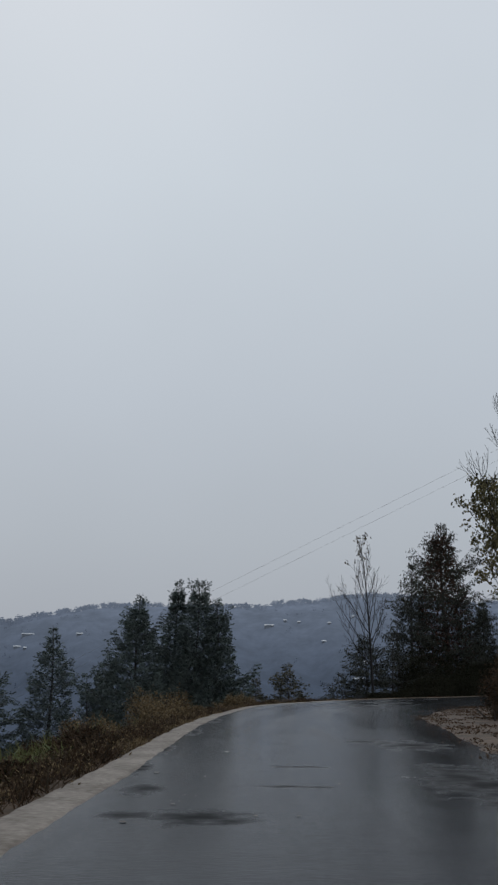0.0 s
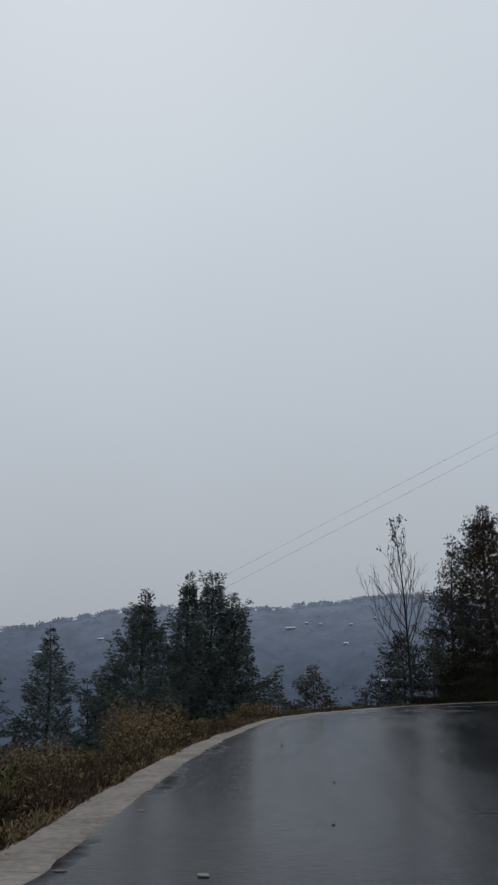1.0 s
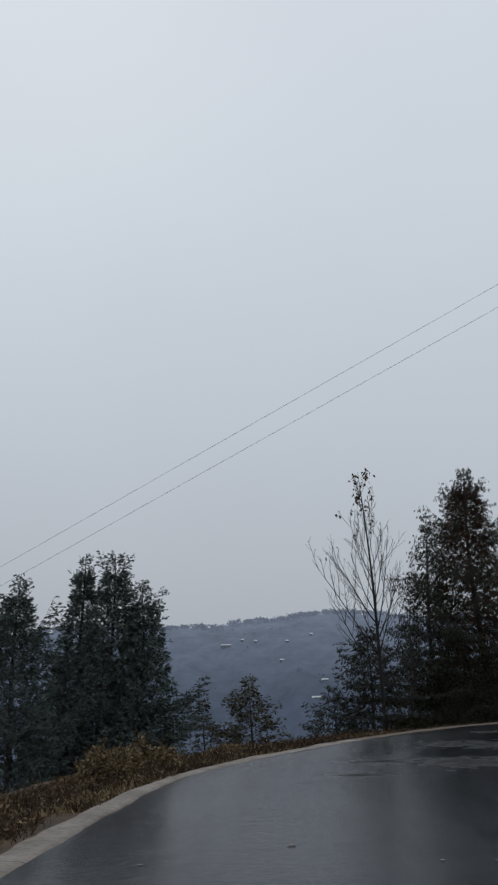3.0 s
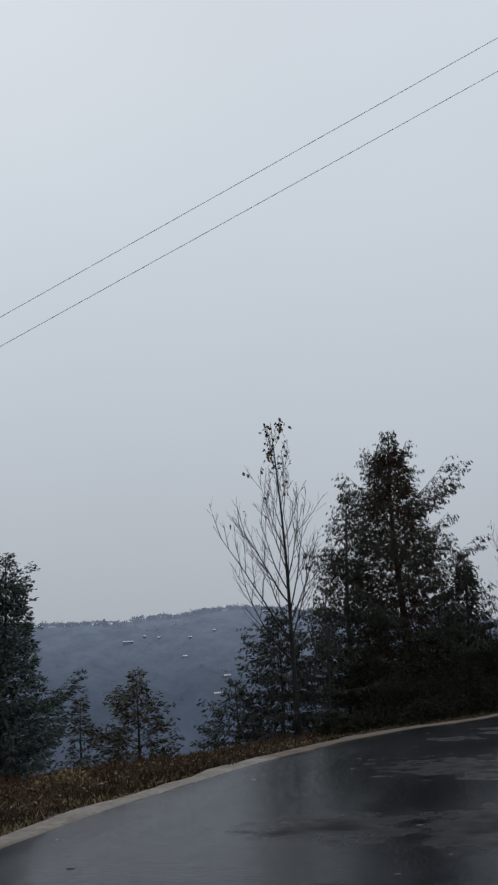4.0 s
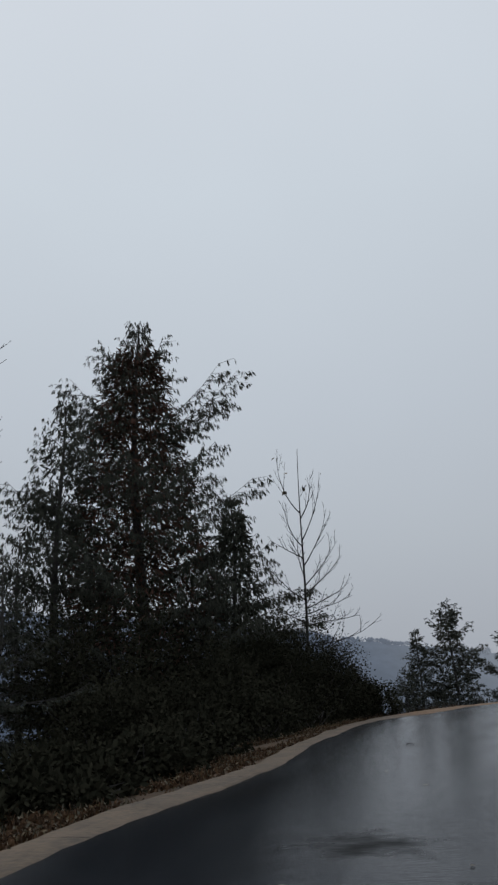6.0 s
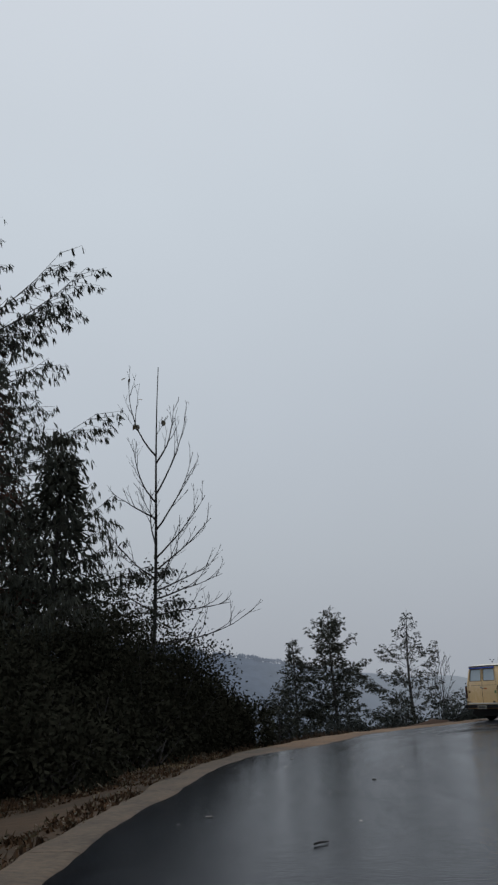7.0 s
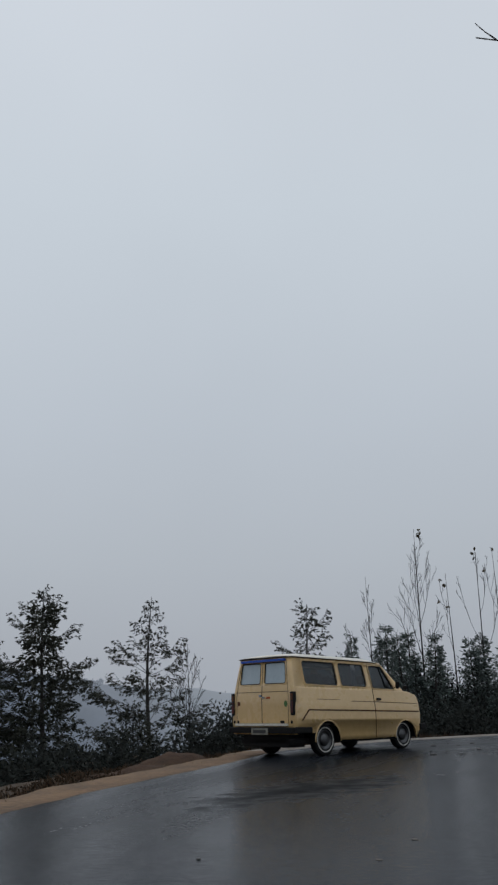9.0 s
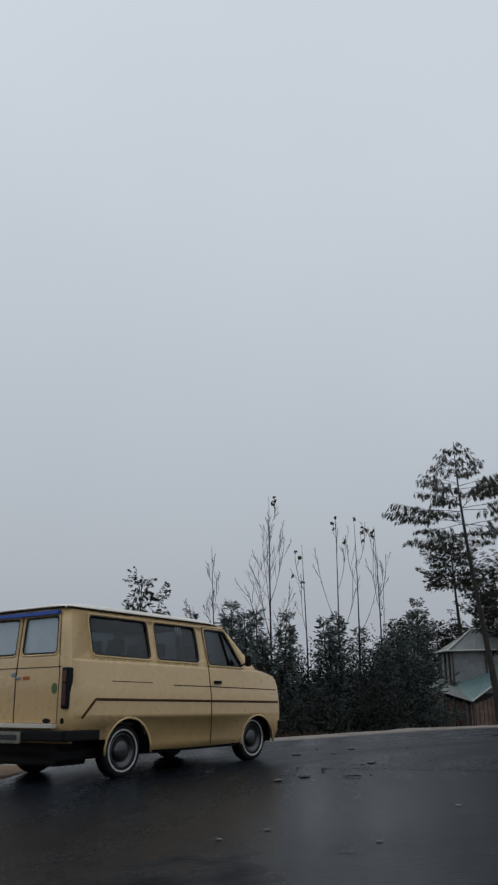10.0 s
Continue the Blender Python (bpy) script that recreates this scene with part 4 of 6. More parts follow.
for i in range(20):
    f = i / 19
    tx, ty = 64 + 14.5 * f + rng.normal(0, 0.8), 100.5 - 12.5 * f + rng.normal(0, 1.0)
    high = rng.uniform(3.2, 4.9)
    if clear_of_hut(tx, ty):
        shrub(tx, ty, -ground_at(tx, ty) + high, 2.5, 80 + i, SCRUB, leaves=13000, leaf=(0.12, 0.036), mat=THICKET_LEAF, lobes=10, group="scrub past the bend")
for i in range(13):
    f = i / 12
    tx, ty = 67 + 11 * f + rng.normal(0, 0.8), 96.5 - 8.5 * f + rng.normal(0, 1.0)
    if clear_of_hut(tx, ty):
        pine(tx, ty, rng.uniform(3.0, 5.4), 1.7, 300 + i, "dark young pine standing in scrub", gap=0.7, per=6, shape=0.85, group="young pines past the bend", fill=500, tuft=(0.22, 0.03), every=0.10)
for i in range(11):
    f = i / 10
    tx, ty = 54 + 16.0 * f + rng.normal(0, 0.5), 96.0 - 9.0 * f + rng.normal(0, 0.8)
    high = rng.uniform(1.3, 2.3)
    if clear_of_hut(tx, ty):
        shrub(tx, ty, -ground_at(tx, ty) + high, 2.0, 120 + i, SCRUB, leaves=8000, leaf=(0.15, 0.042), mat=THICKET_LEAF, lobes=8, group="scrub past the bend")
for i, (tx, ty, tz) in enumerate(((70.4, 96.6, 5.6), (72.4, 97.8, 4.8), (79.0, 92.6, 4.4), (81.6, 89.9, 6.1), (78.3, 90.0, 4.0))):
    pine(tx, ty, tz, 2.4, 100 + i, "dark young pine standing in scrub", shape=0.75, group="young pines past the bend", fill=500)
for i, (tx, ty, high) in enumerate(((45.0, 97.5, 0.2), (47.6, 99.6, 0.5), (50.6, 99.2, 0.4), (53.4, 100.8, 0.9), (56.4, 99.4, 0.6), (59.2, 99.8, 1.0))):
    shrub(tx, ty, -ground_at(tx, ty) + high, 2.1, 140 + i, "dull dark scrub bush below the road edge", leaves=7000, leaf=(0.15, 0.042), mat=THICKET_LEAF, lobes=9, group="scrub below the edge")
bare_tree(32.3, 66.3, 8.2, 66, "leafless tree leaning its limbs out over the road", stems=5, leaves=10, trunk=0.11, low=0.62, spread=0.2, leaf_size=0.14, twigs=5, first_len=0.22, fine=0.007, clumps=3, loose=1.0,
          arms=((0.645, 132, 5.1, 10, 0.015), (0.615, 127, 4.7, 7, 0.01)))
for i, (tx, ty, high, wide) in enumerate(((8.8, 59.5, 0.7, 1.0), (10.7, 61.5, 0.9, 1.1), (12.5, 63.9, 1.1, 1.2), (14.6, 66.8, 1.4, 1.3), (17.6, 70.8, 1.8, 1.4), (20.3, 73.6, 2.2, 1.5))):
    shrub(tx, ty, high, wide, 160 + i, LOWBUSH, leaves=11000, leaf=(0.09, 0.024), lobes=9, group="low bushes", long=1.3, turn=0.85)
for i, (tx, ty, high, wide) in enumerate(((26.0, 82.4, 2.7, 2.2), (27.6, 83.8, 2.2, 2.2), (24.2, 79.6, 3.0, 2.2), (24.9, 77.3, 1.7, 1.2))):
    shrub(tx, ty, -ground_at(tx, ty) + high, wide, 170 + i, "dark evergreen bush with feathery tips at the bend", leaves=26000, leaf=(0.095, 0.026), lobes=12, group="bushes at the bend")
for i, (tx, ty, tz, wide) in enumerate(((87.6, 93.4, 5.2, 2.6), (89.9, 92.9, 6.0, 2.8), (94.2, 92.6, 5.6, 2.8), (96.5, 92.0, 5.0, 2.8), (95.3, 88.6, 8.4, 3.4))):
    pine(tx, ty, tz, wide, 180 + i, "dark full pine on the slope by the hut", per=7, shape=0.6, group="pines by the hut", fill=1500, needle=NEEDLE_DARK)
for i, (tx, ty, high) in enumerate(((80.6, 91.2, 3.0), (83.4, 91.6, 3.4))):
    shrub(tx, ty, -ground_at(tx, ty) + high, 2.4, 190 + i, SCRUB, leaves=14000, leaf=(0.13, 0.040), mat=THICKET_LEAF, lobes=10, group="scrub past the bend")


# ---- the parked van ----
from mathutils.geometry import tessellate_polygon

VAN_PAINT = material("van_paint", (0.68, 0.468, 0.222), 0.30, (0.59, 0.395, 0.172), 0.9, 0.03, 2.5, coat=0.7, rough_vary=0.06)
VAN_ROOF = material("van_roof", (0.74, 0.71, 0.63), 0.4, (0.60, 0.56, 0.47), 1.5, coat=0.3)
RUBBER = material("rubber", (0.009, 0.009, 0.010), 0.7, (0.018, 0.018, 0.018), 6, spec=0.2)
BLACK_STEEL = material("black_steel", (0.006, 0.006, 0.007), 0.65, (0.013, 0.012, 0.011), 3, 0.1, 30, spec=0.15)
WHITEWALL = material("whitewall", (0.62, 0.61, 0.57), 0.6, (0.45, 0.43, 0.39), 9)
HUB = material("hub_steel", (0.11, 0.112, 0.115), 0.30, (0.06, 0.06, 0.06), 8, metal=0.85)
SILVER = material("bright_steel", (0.55, 0.56, 0.57), 0.25, (0.4, 0.4, 0.4), 6, metal=0.9)
STRIPE = material("stripe_brown", (0.060, 0.026, 0.011), 0.8, (0.090, 0.042, 0.018), 7, spec=0.1)
SEAM = material("seam_dark", (0.028, 0.019, 0.011), 0.9, (0.05, 0.036, 0.024), 9, spec=0.1)
LAMP_RED = material("lamp_red", (0.11, 0.020, 0.014), 0.25, (0.03, 0.010, 0.008), 12, coat=0.6)
LAMP_AMBER = material("lamp_amber", (0.13, 0.045, 0.015), 0.25, (0.09, 0.03, 0.01), 10, coat=0.5)
LAMP_ORANGE = material("lamp_orange", (0.55, 0.13, 0.03), 0.25, (0.4, 0.08, 0.02), 10)
STICKER_GREEN = material("sticker_green", (0.05, 0.13, 0.03), 0.5, (0.09, 0.18, 0.05), 12)
STICKER_BLUE = material("sticker_blue", (0.02, 0.07, 0.40), 0.35, (0.03, 0.11, 0.5), 6)
PLATE = material("plate", (0.26, 0.25, 0.20), 0.6, (0.12, 0.115, 0.10), 8)
PLATE_INK = material("plate_ink", (0.03, 0.03, 0.03), 0.6)
SEAT = material("seat_cloth", (0.035, 0.034, 0.036), 0.9, (0.07, 0.065, 0.06), 5)
LINING = material("lining", (0.10, 0.095, 0.085), 0.9, (0.06, 0.055, 0.05), 3)
CURTAIN = material("curtain_pale", (0.42, 0.44, 0.45), 0.9, (0.3, 0.32, 0.33), 9)


def glass_material():
    m = material("window_glass", (0.20, 0.24, 0.26), 0.03)
    b = m.node_tree.nodes["Principled BSDF"]
    b.inputs["Transmission Weight"].default_value, b.inputs["IOR"].default_value = 1.0, 1.45
    return m


GLASS = glass_material()


def sky_tint_glass():
    """Rear panes, the sky's pale reflection put into their colour."""
    m = material("sky_tint_glass", (0.50, 0.60, 0.66), 0.35, (0.42, 0.52, 0.58), 1.5, 0.02, 14, coat=0.8)
    b = m.node_tree.nodes["Principled BSDF"]
    b.inputs["Transmission Weight"].default_value = 0.25
    return m


SKY_GLASS = sky_tint_glass()
van = thing("van", (0, 0, 0), "old cream-yellow minibus with brown stripe at the road edge", "van")
van.matrix_basis = pose(40.055, 80.989, 0.0, 0, 0, -7.48)

HALF = ((0.30, 0.984), (0.75, 0.998), (1.0, 0.99), (1.16, 0.965), (1.40, 0.925), (1.70, 0.86), (2.02, 0.79))


def half(z, x=0.0):
    w = float(np.interp(z, [h[0] for h in HALF], [h[1] for h in HALF]))
    return w * (1 - 0.07 * max(0.0, (x - 2.6) / 0.87) ** 2)


def back_x(z):
    return -1.0 + 0.09 * max(0.0, (z - 1.2) / 0.82)


def rake(p):
    """The body sits a little nose-down on its springs."""
    x, y, z = p
    return (x, y, z - 0.036 * x * min(1.0, max(0.0, z)))


def rounded(corners, r, n=4):
    """A polygon with rounded corners."""
    out, m = [], len(corners)
    for i in range(m):
        p, a, b = Vector(corners[i]), Vector(corners[i - 1]), Vector(corners[(i + 1) % m])
        s, e = p + (a - p).normalized() * r, p + (b - p).normalized() * r
        for k in range(n + 1):
            t = k / n
            out.append(tuple((1 - t) ** 2 * s + 2 * t * (1 - t) * p + t * t * e))
    return out


def panel(v, f, loops, place):
    flat = [Vector((a, b, 0)) for loop in loops for a, b in loop]
    start = len(v)
    v.extend(rake(place(p.x, p.y)) for p in flat)
    f.extend(tuple(start + i for i in t) for t in tessellate_polygon([[Vector((a, b, 0)) for a, b in loop] for loop in loops]))


SIDE_WINDOWS = [rounded([(-0.57, 1.47), (0.46, 1.46), (0.46, 1.94), (-0.57, 1.94)], 0.07),
                rounded([(0.60, 1.46), (1.46, 1.46), (1.46, 1.94), (0.60, 1.94)], 0.07),
                rounded([(1.67, 1.44), (2.46, 1.44), (2.13, 1.93), (1.67, 1.93)], 0.05)]
BACK_WINDOWS = [rounded([(0.07, 1.47), (0.72, 1.47), (0.68, 1.91), (0.07, 1.91)], 0.06), rounded([(-0.72, 1.47), (-0.07, 1.47), (-0.07, 1.91), (-0.68, 1.91)], 0.06)]


def arch(cx):
    return [(cx + 0.40 * math.cos(a), 0.31 + 0.40 * math.sin(a)) for a in np.linspace(math.pi, 0, 15)]


def van_body():
    v, f = [], []
    for sgn in (-1, 1):
        def side(x, z):
            return (x, sgn * half(z, x), z)
        tail = back_x(0.75) + 0.07
        low = [(back_x(0.5) + 0.07, 0.47), (-0.38, 0.47)] + [p for p in arch(0.0) if p[0] > 0 or p[1] > 0.48] + [(1.0, 0.30), (1.7, 0.30)] + arch(2.72) + [(3.20, 0.34), (3.32, 0.5), (3.35, 0.75)] + [(tail + (3.35 - tail) * k / 26, 0.75) for k in range(25, -1, -1)]
        panel(v, f, [low], side)
        # plain bands in even squares, nose to tail
        for za, zb, fa, fb in ((0.75, 0.88, 3.35, 3.355), (0.88, 1.0, 3.355, 3.35), (1.0, 1.08, 3.35, 3.35), (1.08, 1.18, 3.35, 3.35), (1.18, 1.27, 3.35, 3.325), (1.27, 1.318, 3.325, 3.26), (1.318, 1.365, 3.26, 3.04), (1.365, 1.40, 3.04, 2.78)):
            na = 26
            for k in range(na):
                q = []
                for z, fx, m in ((za, fa, k), (za, fa, k + 1), (zb, fb, k + 1), (zb, fb, k)):
                    r = back_x(z) + 0.07
                    q.append(rake(side(r + (fx - r) * m / na, z)))
                s = len(v)
                v.extend(q)
                f.append((s, s + 1, s + 2, s + 3))
        panel(v, f, [[(back_x(1.4) + 0.07, 1.40)] + [(-0.8 + 0.2 * k, 1.40) for k in range(18)] + [(2.78, 1.40), (2.10, 2.02), (back_x(2.02) + 0.07, 2.02)]] + [[(a, b) for a, b in w] for w in SIDE_WINDOWS], side)
        # rounded rear corner
        for za, zb in ((0.45, 0.75), (0.75, 1.0), (1.0, 1.16), (1.16, 1.40), (1.40, 1.70), (1.70, 2.02)):
            for k in range(4):
                q = []
                for z, a in ((za, k), (za, k + 1), (zb, k + 1), (zb, k)):
                    t = math.pi / 2 * a / 4
                    q.append(rake((back_x(z) + 0.07 * (1 - math.sin(t)), sgn * (half(z) - 0.07 * (1 - math.cos(t))), z)))
                s = len(v)
                v.extend(q)
                f.append((s, s + 1, s + 2, s + 3))

    def back(y, z):
        return (back_x(z), y, z)
    for za, zb in ((0.45, 0.75), (0.75, 1.0), (1.0, 1.16), (1.16, 1.40)):
        panel(v, f, [[(half(za) - 0.07, za), (half(zb) - 0.07, zb), (-half(zb) + 0.07, zb), (-half(za) + 0.07, za)]], back)
    panel(v, f, [[(half(1.4) - 0.07, 1.4), (half(1.7) - 0.07, 1.7), (half(2.02) - 0.07, 2.02), (-half(2.02) + 0.07, 2.02), (-half(1.7) + 0.07, 1.7), (-half(1.4) + 0.07, 1.4)]] + BACK_WINDOWS, back)
    # bonnet and nose
    ring = [[rake((x, w * half(z, x), z + 0.05 * (1 - w * w))) for w in np.linspace(-1, 1, 9)] for x, z in ((2.78, 1.40), (3.04, 1.365), (3.26, 1.318), (3.325, 1.27), (3.35, 1.18), (3.35, 1.08), (3.35, 1.0), (3.355, 0.88), (3.35, 0.75), (3.32, 0.5), (3.20, 0.34))]
    for a, b in zip(ring, ring[1:]):
        for k in range(8):
            s = len(v)
            v.extend((a[k], a[k + 1], b[k + 1], b[k]))
            f.append((s, s + 1, s + 2, s + 3))
    bm = bmesh.new()
    vs = [bm.verts.new(p) for p in v]
    for face in f:
        try:
            bm.faces.new([vs[i] for i in face])
        except ValueError:
            pass
    bmesh.ops.remove_doubles(bm, verts=bm.verts, dist=0.0008)
    bmesh.ops.recalc_face_normals(bm, faces=bm.faces)
    for face in bm.faces:
        face.smooth = True
    for e in bm.edges:
        if len(e.link_faces) == 2 and (e.calc_face_angle(0) > radians(24) or all(abs(q.co.z + 0.036 * q.co.x * 0.75 - 0.75) < 0.004 for q in e.verts)):
            e.smooth = False
    return bm


body = part("body", van_body(), VAN_PAINT, van)
solid = body.modifiers.new("thickness", "SOLIDIFY")
solid.thickness, solid.offset = 0.022, 0.0

# roof
v, f = [], []
nx, ny = 13, 13
for i in range(nx):
    x = -0.93 + (2.13 + 0.93) * i / (nx - 1)
    for j in range(ny):
        w = -1 + 2 * j / (ny - 1)
        end = min(1.0, 0.25 + min(i, nx - 1 - i) / 1.8)
        v.append(rake((x, w * 0.805, 2.025 + 0.10 * (1 - abs(w) ** 7) * end)))
for i in range(nx - 1):
    for j in range(ny - 1):
        a = i * ny + j
        f.append((a, a + ny, a + ny + 1, a + 1))
roof = part("roof", (v, f), VAN_ROOF, van, "sun-bleached pale roof", smooth=True)
solid = roof.modifiers.new("thickness", "SOLIDIFY")
solid.thickness = 0.02
gutter = Tubes()
loop = [(-0.94, w * 0.80, 2.02) for w in (0, -0.5, -0.9)] + [(-0.91, -0.805, 2.02)] + [(x, -0.81, 2.02) for x in (-0.6, 0, 0.6, 1.2, 1.8)] + [(2.12, -0.79, 2.00), (2.20, 0, 2.02), (2.12, 0.79, 2.00)] + [(x, 0.81, 2.02) for x in (1.8, 1.2, 0.6, 0, -0.6)] + [(-0.91, 0.805, 2.02), (-0.94, 0.72, 2.02), (-0.94, 0, 2.02)]
gutter.add([rake(p) for p in loop], [0.014] * len(loop), 6)
part("gutter", gutter.data(), SEAM, van, "dark rain gutter round the roof", smooth=True)


def pane(loop, place, name, inset, glass=None):
    """A glass pane with thickness and a rubber gasket under it."""
    v, f = [], []
    panel(v, f, [loop], lambda a, b: place(a, b, inset))
    ob = part(name, (v, f), glass or GLASS, van)
    thick = ob.modifiers.new("thickness", "SOLIDIFY")
    thick.thickness = 0.005
    seal = Tubes()
    ring = [rake(place(a, b, -0.008)) for a, b in loop]
    seal.add(ring + ring[:2], [0.010] * (len(ring) + 2), 6)
    part("gasket", seal.data(), RUBBER, ob, smooth=True)
    ca, cb = sum(p[0] for p in loop) / len(loop), sum(p[1] for p in loop) / len(loop)
    frame_bar = Tubes()
    ring = [rake(place(a + math.copysign(0.024, a - ca), b + math.copysign(0.024, b - cb), -0.008)) for a, b in loop]
    frame_bar.add(ring + ring[:2], [0.014] * (len(ring) + 2), 6)
    part("window_surround", frame_bar.data(), VAN_PAINT, ob, smooth=True)
    return ob


for sgn in (-1, 1):
    for w in SIDE_WINDOWS:
        pane(w, lambda a, b, d, sgn=sgn: (a, sgn * (half(b, a) - d), b), "side_window", 0.012)
for w in BACK_WINDOWS:
    pane(w, lambda a, b, d: (back_x(b) + d, a, b), "rear_window", 0.012, SKY_GLASS)


def screen_place(y, t, d):
    """Windscreen: y across, t up its slope."""
    bow = 0.07 * (1 - (y / 0.9) ** 2)
    return (2.74 - 0.62 * t + bow - d, y * (1 - 0.13 * t), 1.41 + 0.60 * t)


pane(rounded([(-0.85, 0.02), (-0.4, 0.02), (0, 0.02), (0.4, 0.02), (0.85, 0.02), (0.85, 0.98), (0.4, 0.98), (0, 0.98), (-0.4, 0.98), (-0.85, 0.98)], 0.015, 2), screen_place, "windscreen", 0.0)
# quarter light bar in the front door window
for sgn in (-1, 1):
    bar = Tubes()
    bar.add([rake((2.16, sgn * (half(1.45, 2.1) + 0.002), 1.45)), rake((2.06, sgn * (half(1.92, 2.0) + 0.002), 1.92))], [0.012, 0.012], 6)
    part("quarter_light_bar", bar.data(), RUBBER, van)


def line_on_side(name, pts, r, mat, sgn, label=""):
    t = Tubes()
    dense = []
    for a, b in zip(pts, pts[1:]):
        dense += [(a[0] + (b[0] - a[0]) * k / 8, a[1] + (b[1] - a[1]) * k / 8) for k in range(8)]
    dense.append(pts[-1])
    t.add([rake((x, sgn * (half(z, x) + 0.009), z)) for x, z in dense], [r] * len(dense), 6)
    part(name, t.data(), mat, van, label, smooth=True)


def line_on_back(name, pts, r, mat, label=""):
    t = Tubes()
    t.add([rake((back_x(z) - 0.010, y, z)) for y, z in pts], [r] * len(pts), 6)
    part(name, t.data(), mat, van, label, smooth=True)


for sgn in (-1, 1):
    line_on_side("side_stripe", [(-0.80, 0.72), (-0.58, 0.93), (1.6, 0.93), (3.31, 0.93)], 0.017, STRIPE, sgn, "dark brown side stripe")
    line_on_side("swage_line", [(-0.30, 1.15), (0.45, 1.15)], 0.006, STRIPE, sgn)
    line_on_side("swage_line", [(0.85, 1.13), (1.6, 1.13), (3.30, 1.12)], 0.008, STRIPE, sgn)
    line_on_side("door_seam", [(1.60, 0.33), (1.62, 0.8), (1.64, 1.40), (1.62, 1.96), (2.14, 1.97)], 0.010, SEAM, sgn)
line_on_back("door_seam", [(0.0, 0.64), (0.0, 1.2), (0.0, 1.6), (0.0, 1.97)], 0.008, SEAM)
line_on_back("door_seam", [(-0.80, 0.66), (-0.82, 1.2), (-0.76, 1.6), (-0.72, 1.95), (0, 1.97), (0.72, 1.95), (0.76, 1.6), (0.82, 1.2), (0.80, 0.66), (-0.80, 0.66)], 0.006, SEAM)
# dark bar draws in the shade of the pressed waist crease
line_on_back("waist_seam", [(-0.84, 1.30), (0, 1.30), (0.84, 1.30)], 0.005, SEAM)


def block(name, mat, parent, lo, hi, bevel=0.01, label="", raked=True):
    bm = bmesh.new()
    bmesh.ops.create_cube(bm, size=1)
    for q in bm.verts:
        q.co = Vector((lo[i] + (hi[i] - lo[i]) * (q.co[i] + 0.5) for i in range(3)))
    if bevel:
        bmesh.ops.bevel(bm, geom=list(bm.edges), offset=bevel, segments=2, affect="EDGES", profile=0.6)
    if raked:
        for q in bm.verts:
            q.co = Vector(rake(q.co))
    return part(name, bm, mat, parent, label)


def sticker(name, y, z, ry, rz, mat, label="", out=0.006):
    v = [(back_x(z) - out, y + ry * math.cos(a), z + rz * math.sin(a)) for a in np.linspace(0, 6.2832, 18, endpoint=False)]
    v += [(p[0] - 0.006, p[1], p[2]) for p in v]
    f = [tuple(range(18)), tuple(range(35, 17, -1))] + [(k, k + 18, (k + 1) % 18 + 18, (k + 1) % 18) for k in range(18)]
    part(name, ([rake(p) for p in v], f), mat, van, label)


for sgn in (-1, 1):
    lamp = block("tail_lamp", BLACK_STEEL, van, (-1.035, min(sgn * 0.885, sgn * 0.985), 0.82), (-0.93, max(sgn * 0.885, sgn * 0.985), 1.29), 0.02, "dark upright tail lamp cluster")
    block("lens", LAMP_RED, lamp, (-1.043, min(sgn * 0.90, sgn * 0.97), 0.86), (-1.02, max(sgn * 0.90, sgn * 0.97), 1.10), 0.006, "dark red lens")
    block("lens", LAMP_AMBER, lamp, (-1.043, min(sgn * 0.90, sgn * 0.97), 1.12), (-1.02, max(sgn * 0.90, sgn * 0.97), 1.25), 0.006, "dull amber lens")
    block("bumper_end", BLACK_STEEL, van, (-1.07, min(sgn * 0.92, sgn * 1.03), 0.47), (-0.52, max(sgn * 0.92, sgn * 1.02), 0.59), 0.02, "black wrap-round bumper end")
    # mirror, handle, filler
    arm = Tubes()
    arm.add([rake((2.42, sgn * half(1.42, 2.4), 1.44)), rake((2.44, sgn * 1.03, 1.50))], [0.012, 0.010], 6)
    mirror = part("wing_mirror", arm.data(), BLACK_STEEL, van)
    block("mirror_head", BLACK_STEEL, mirror, (2.42, min(sgn * 1.0, sgn * 1.10), 1.44), (2.46, max(sgn * 1.0, sgn * 1.10), 1.60), 0.02)
    block("door_handle", BLACK_STEEL, van, (1.72, min(sgn * 0.965, sgn * 1.01), 1.17), (1.86, max(sgn * 0.965, sgn * 1.01), 1.215), 0.008, "dark door handle")
    stalk = Tubes()
    stalk.add([rake((2.96, sgn * 0.84, 1.37)), rake((2.98, sgn * 0.86, 1.46))], [0.012, 0.009], 6)
    wing = part("bonnet_mirror", stalk.data(), BLACK_STEEL, van)
    block("mirror_head", BLACK_STEEL, wing, (2.96, min(sgn * 0.81, sgn * 0.91), 1.44), (3.01, max(sgn * 0.81, sgn * 0.91), 1.53), 0.02)
    block("side_repeater", BLACK_STEEL, van, (3.14, min(sgn * 0.90, sgn * 0.945), 1.03), (3.19, max(sgn * 0.90, sgn * 0.935), 1.10), 0.006, "small dark side lamp")
    block("sill", BLACK_STEEL, van, (0.42, min(sgn * 0.84, sgn * 0.92), 0.26), (2.30, max(sgn * 0.84, sgn * 0.92), 0.315), 0.01)
block("reflector", LAMP_ORANGE, van, (-1.016, -0.27, 1.155), (-0.99, -0.14, 1.20), 0.006, "small orange reflector")
block("reflector", LAMP_AMBER, van, (-1.016, 0.70, 1.02), (-0.99, 0.79, 1.11), 0.006, "small amber reflector")
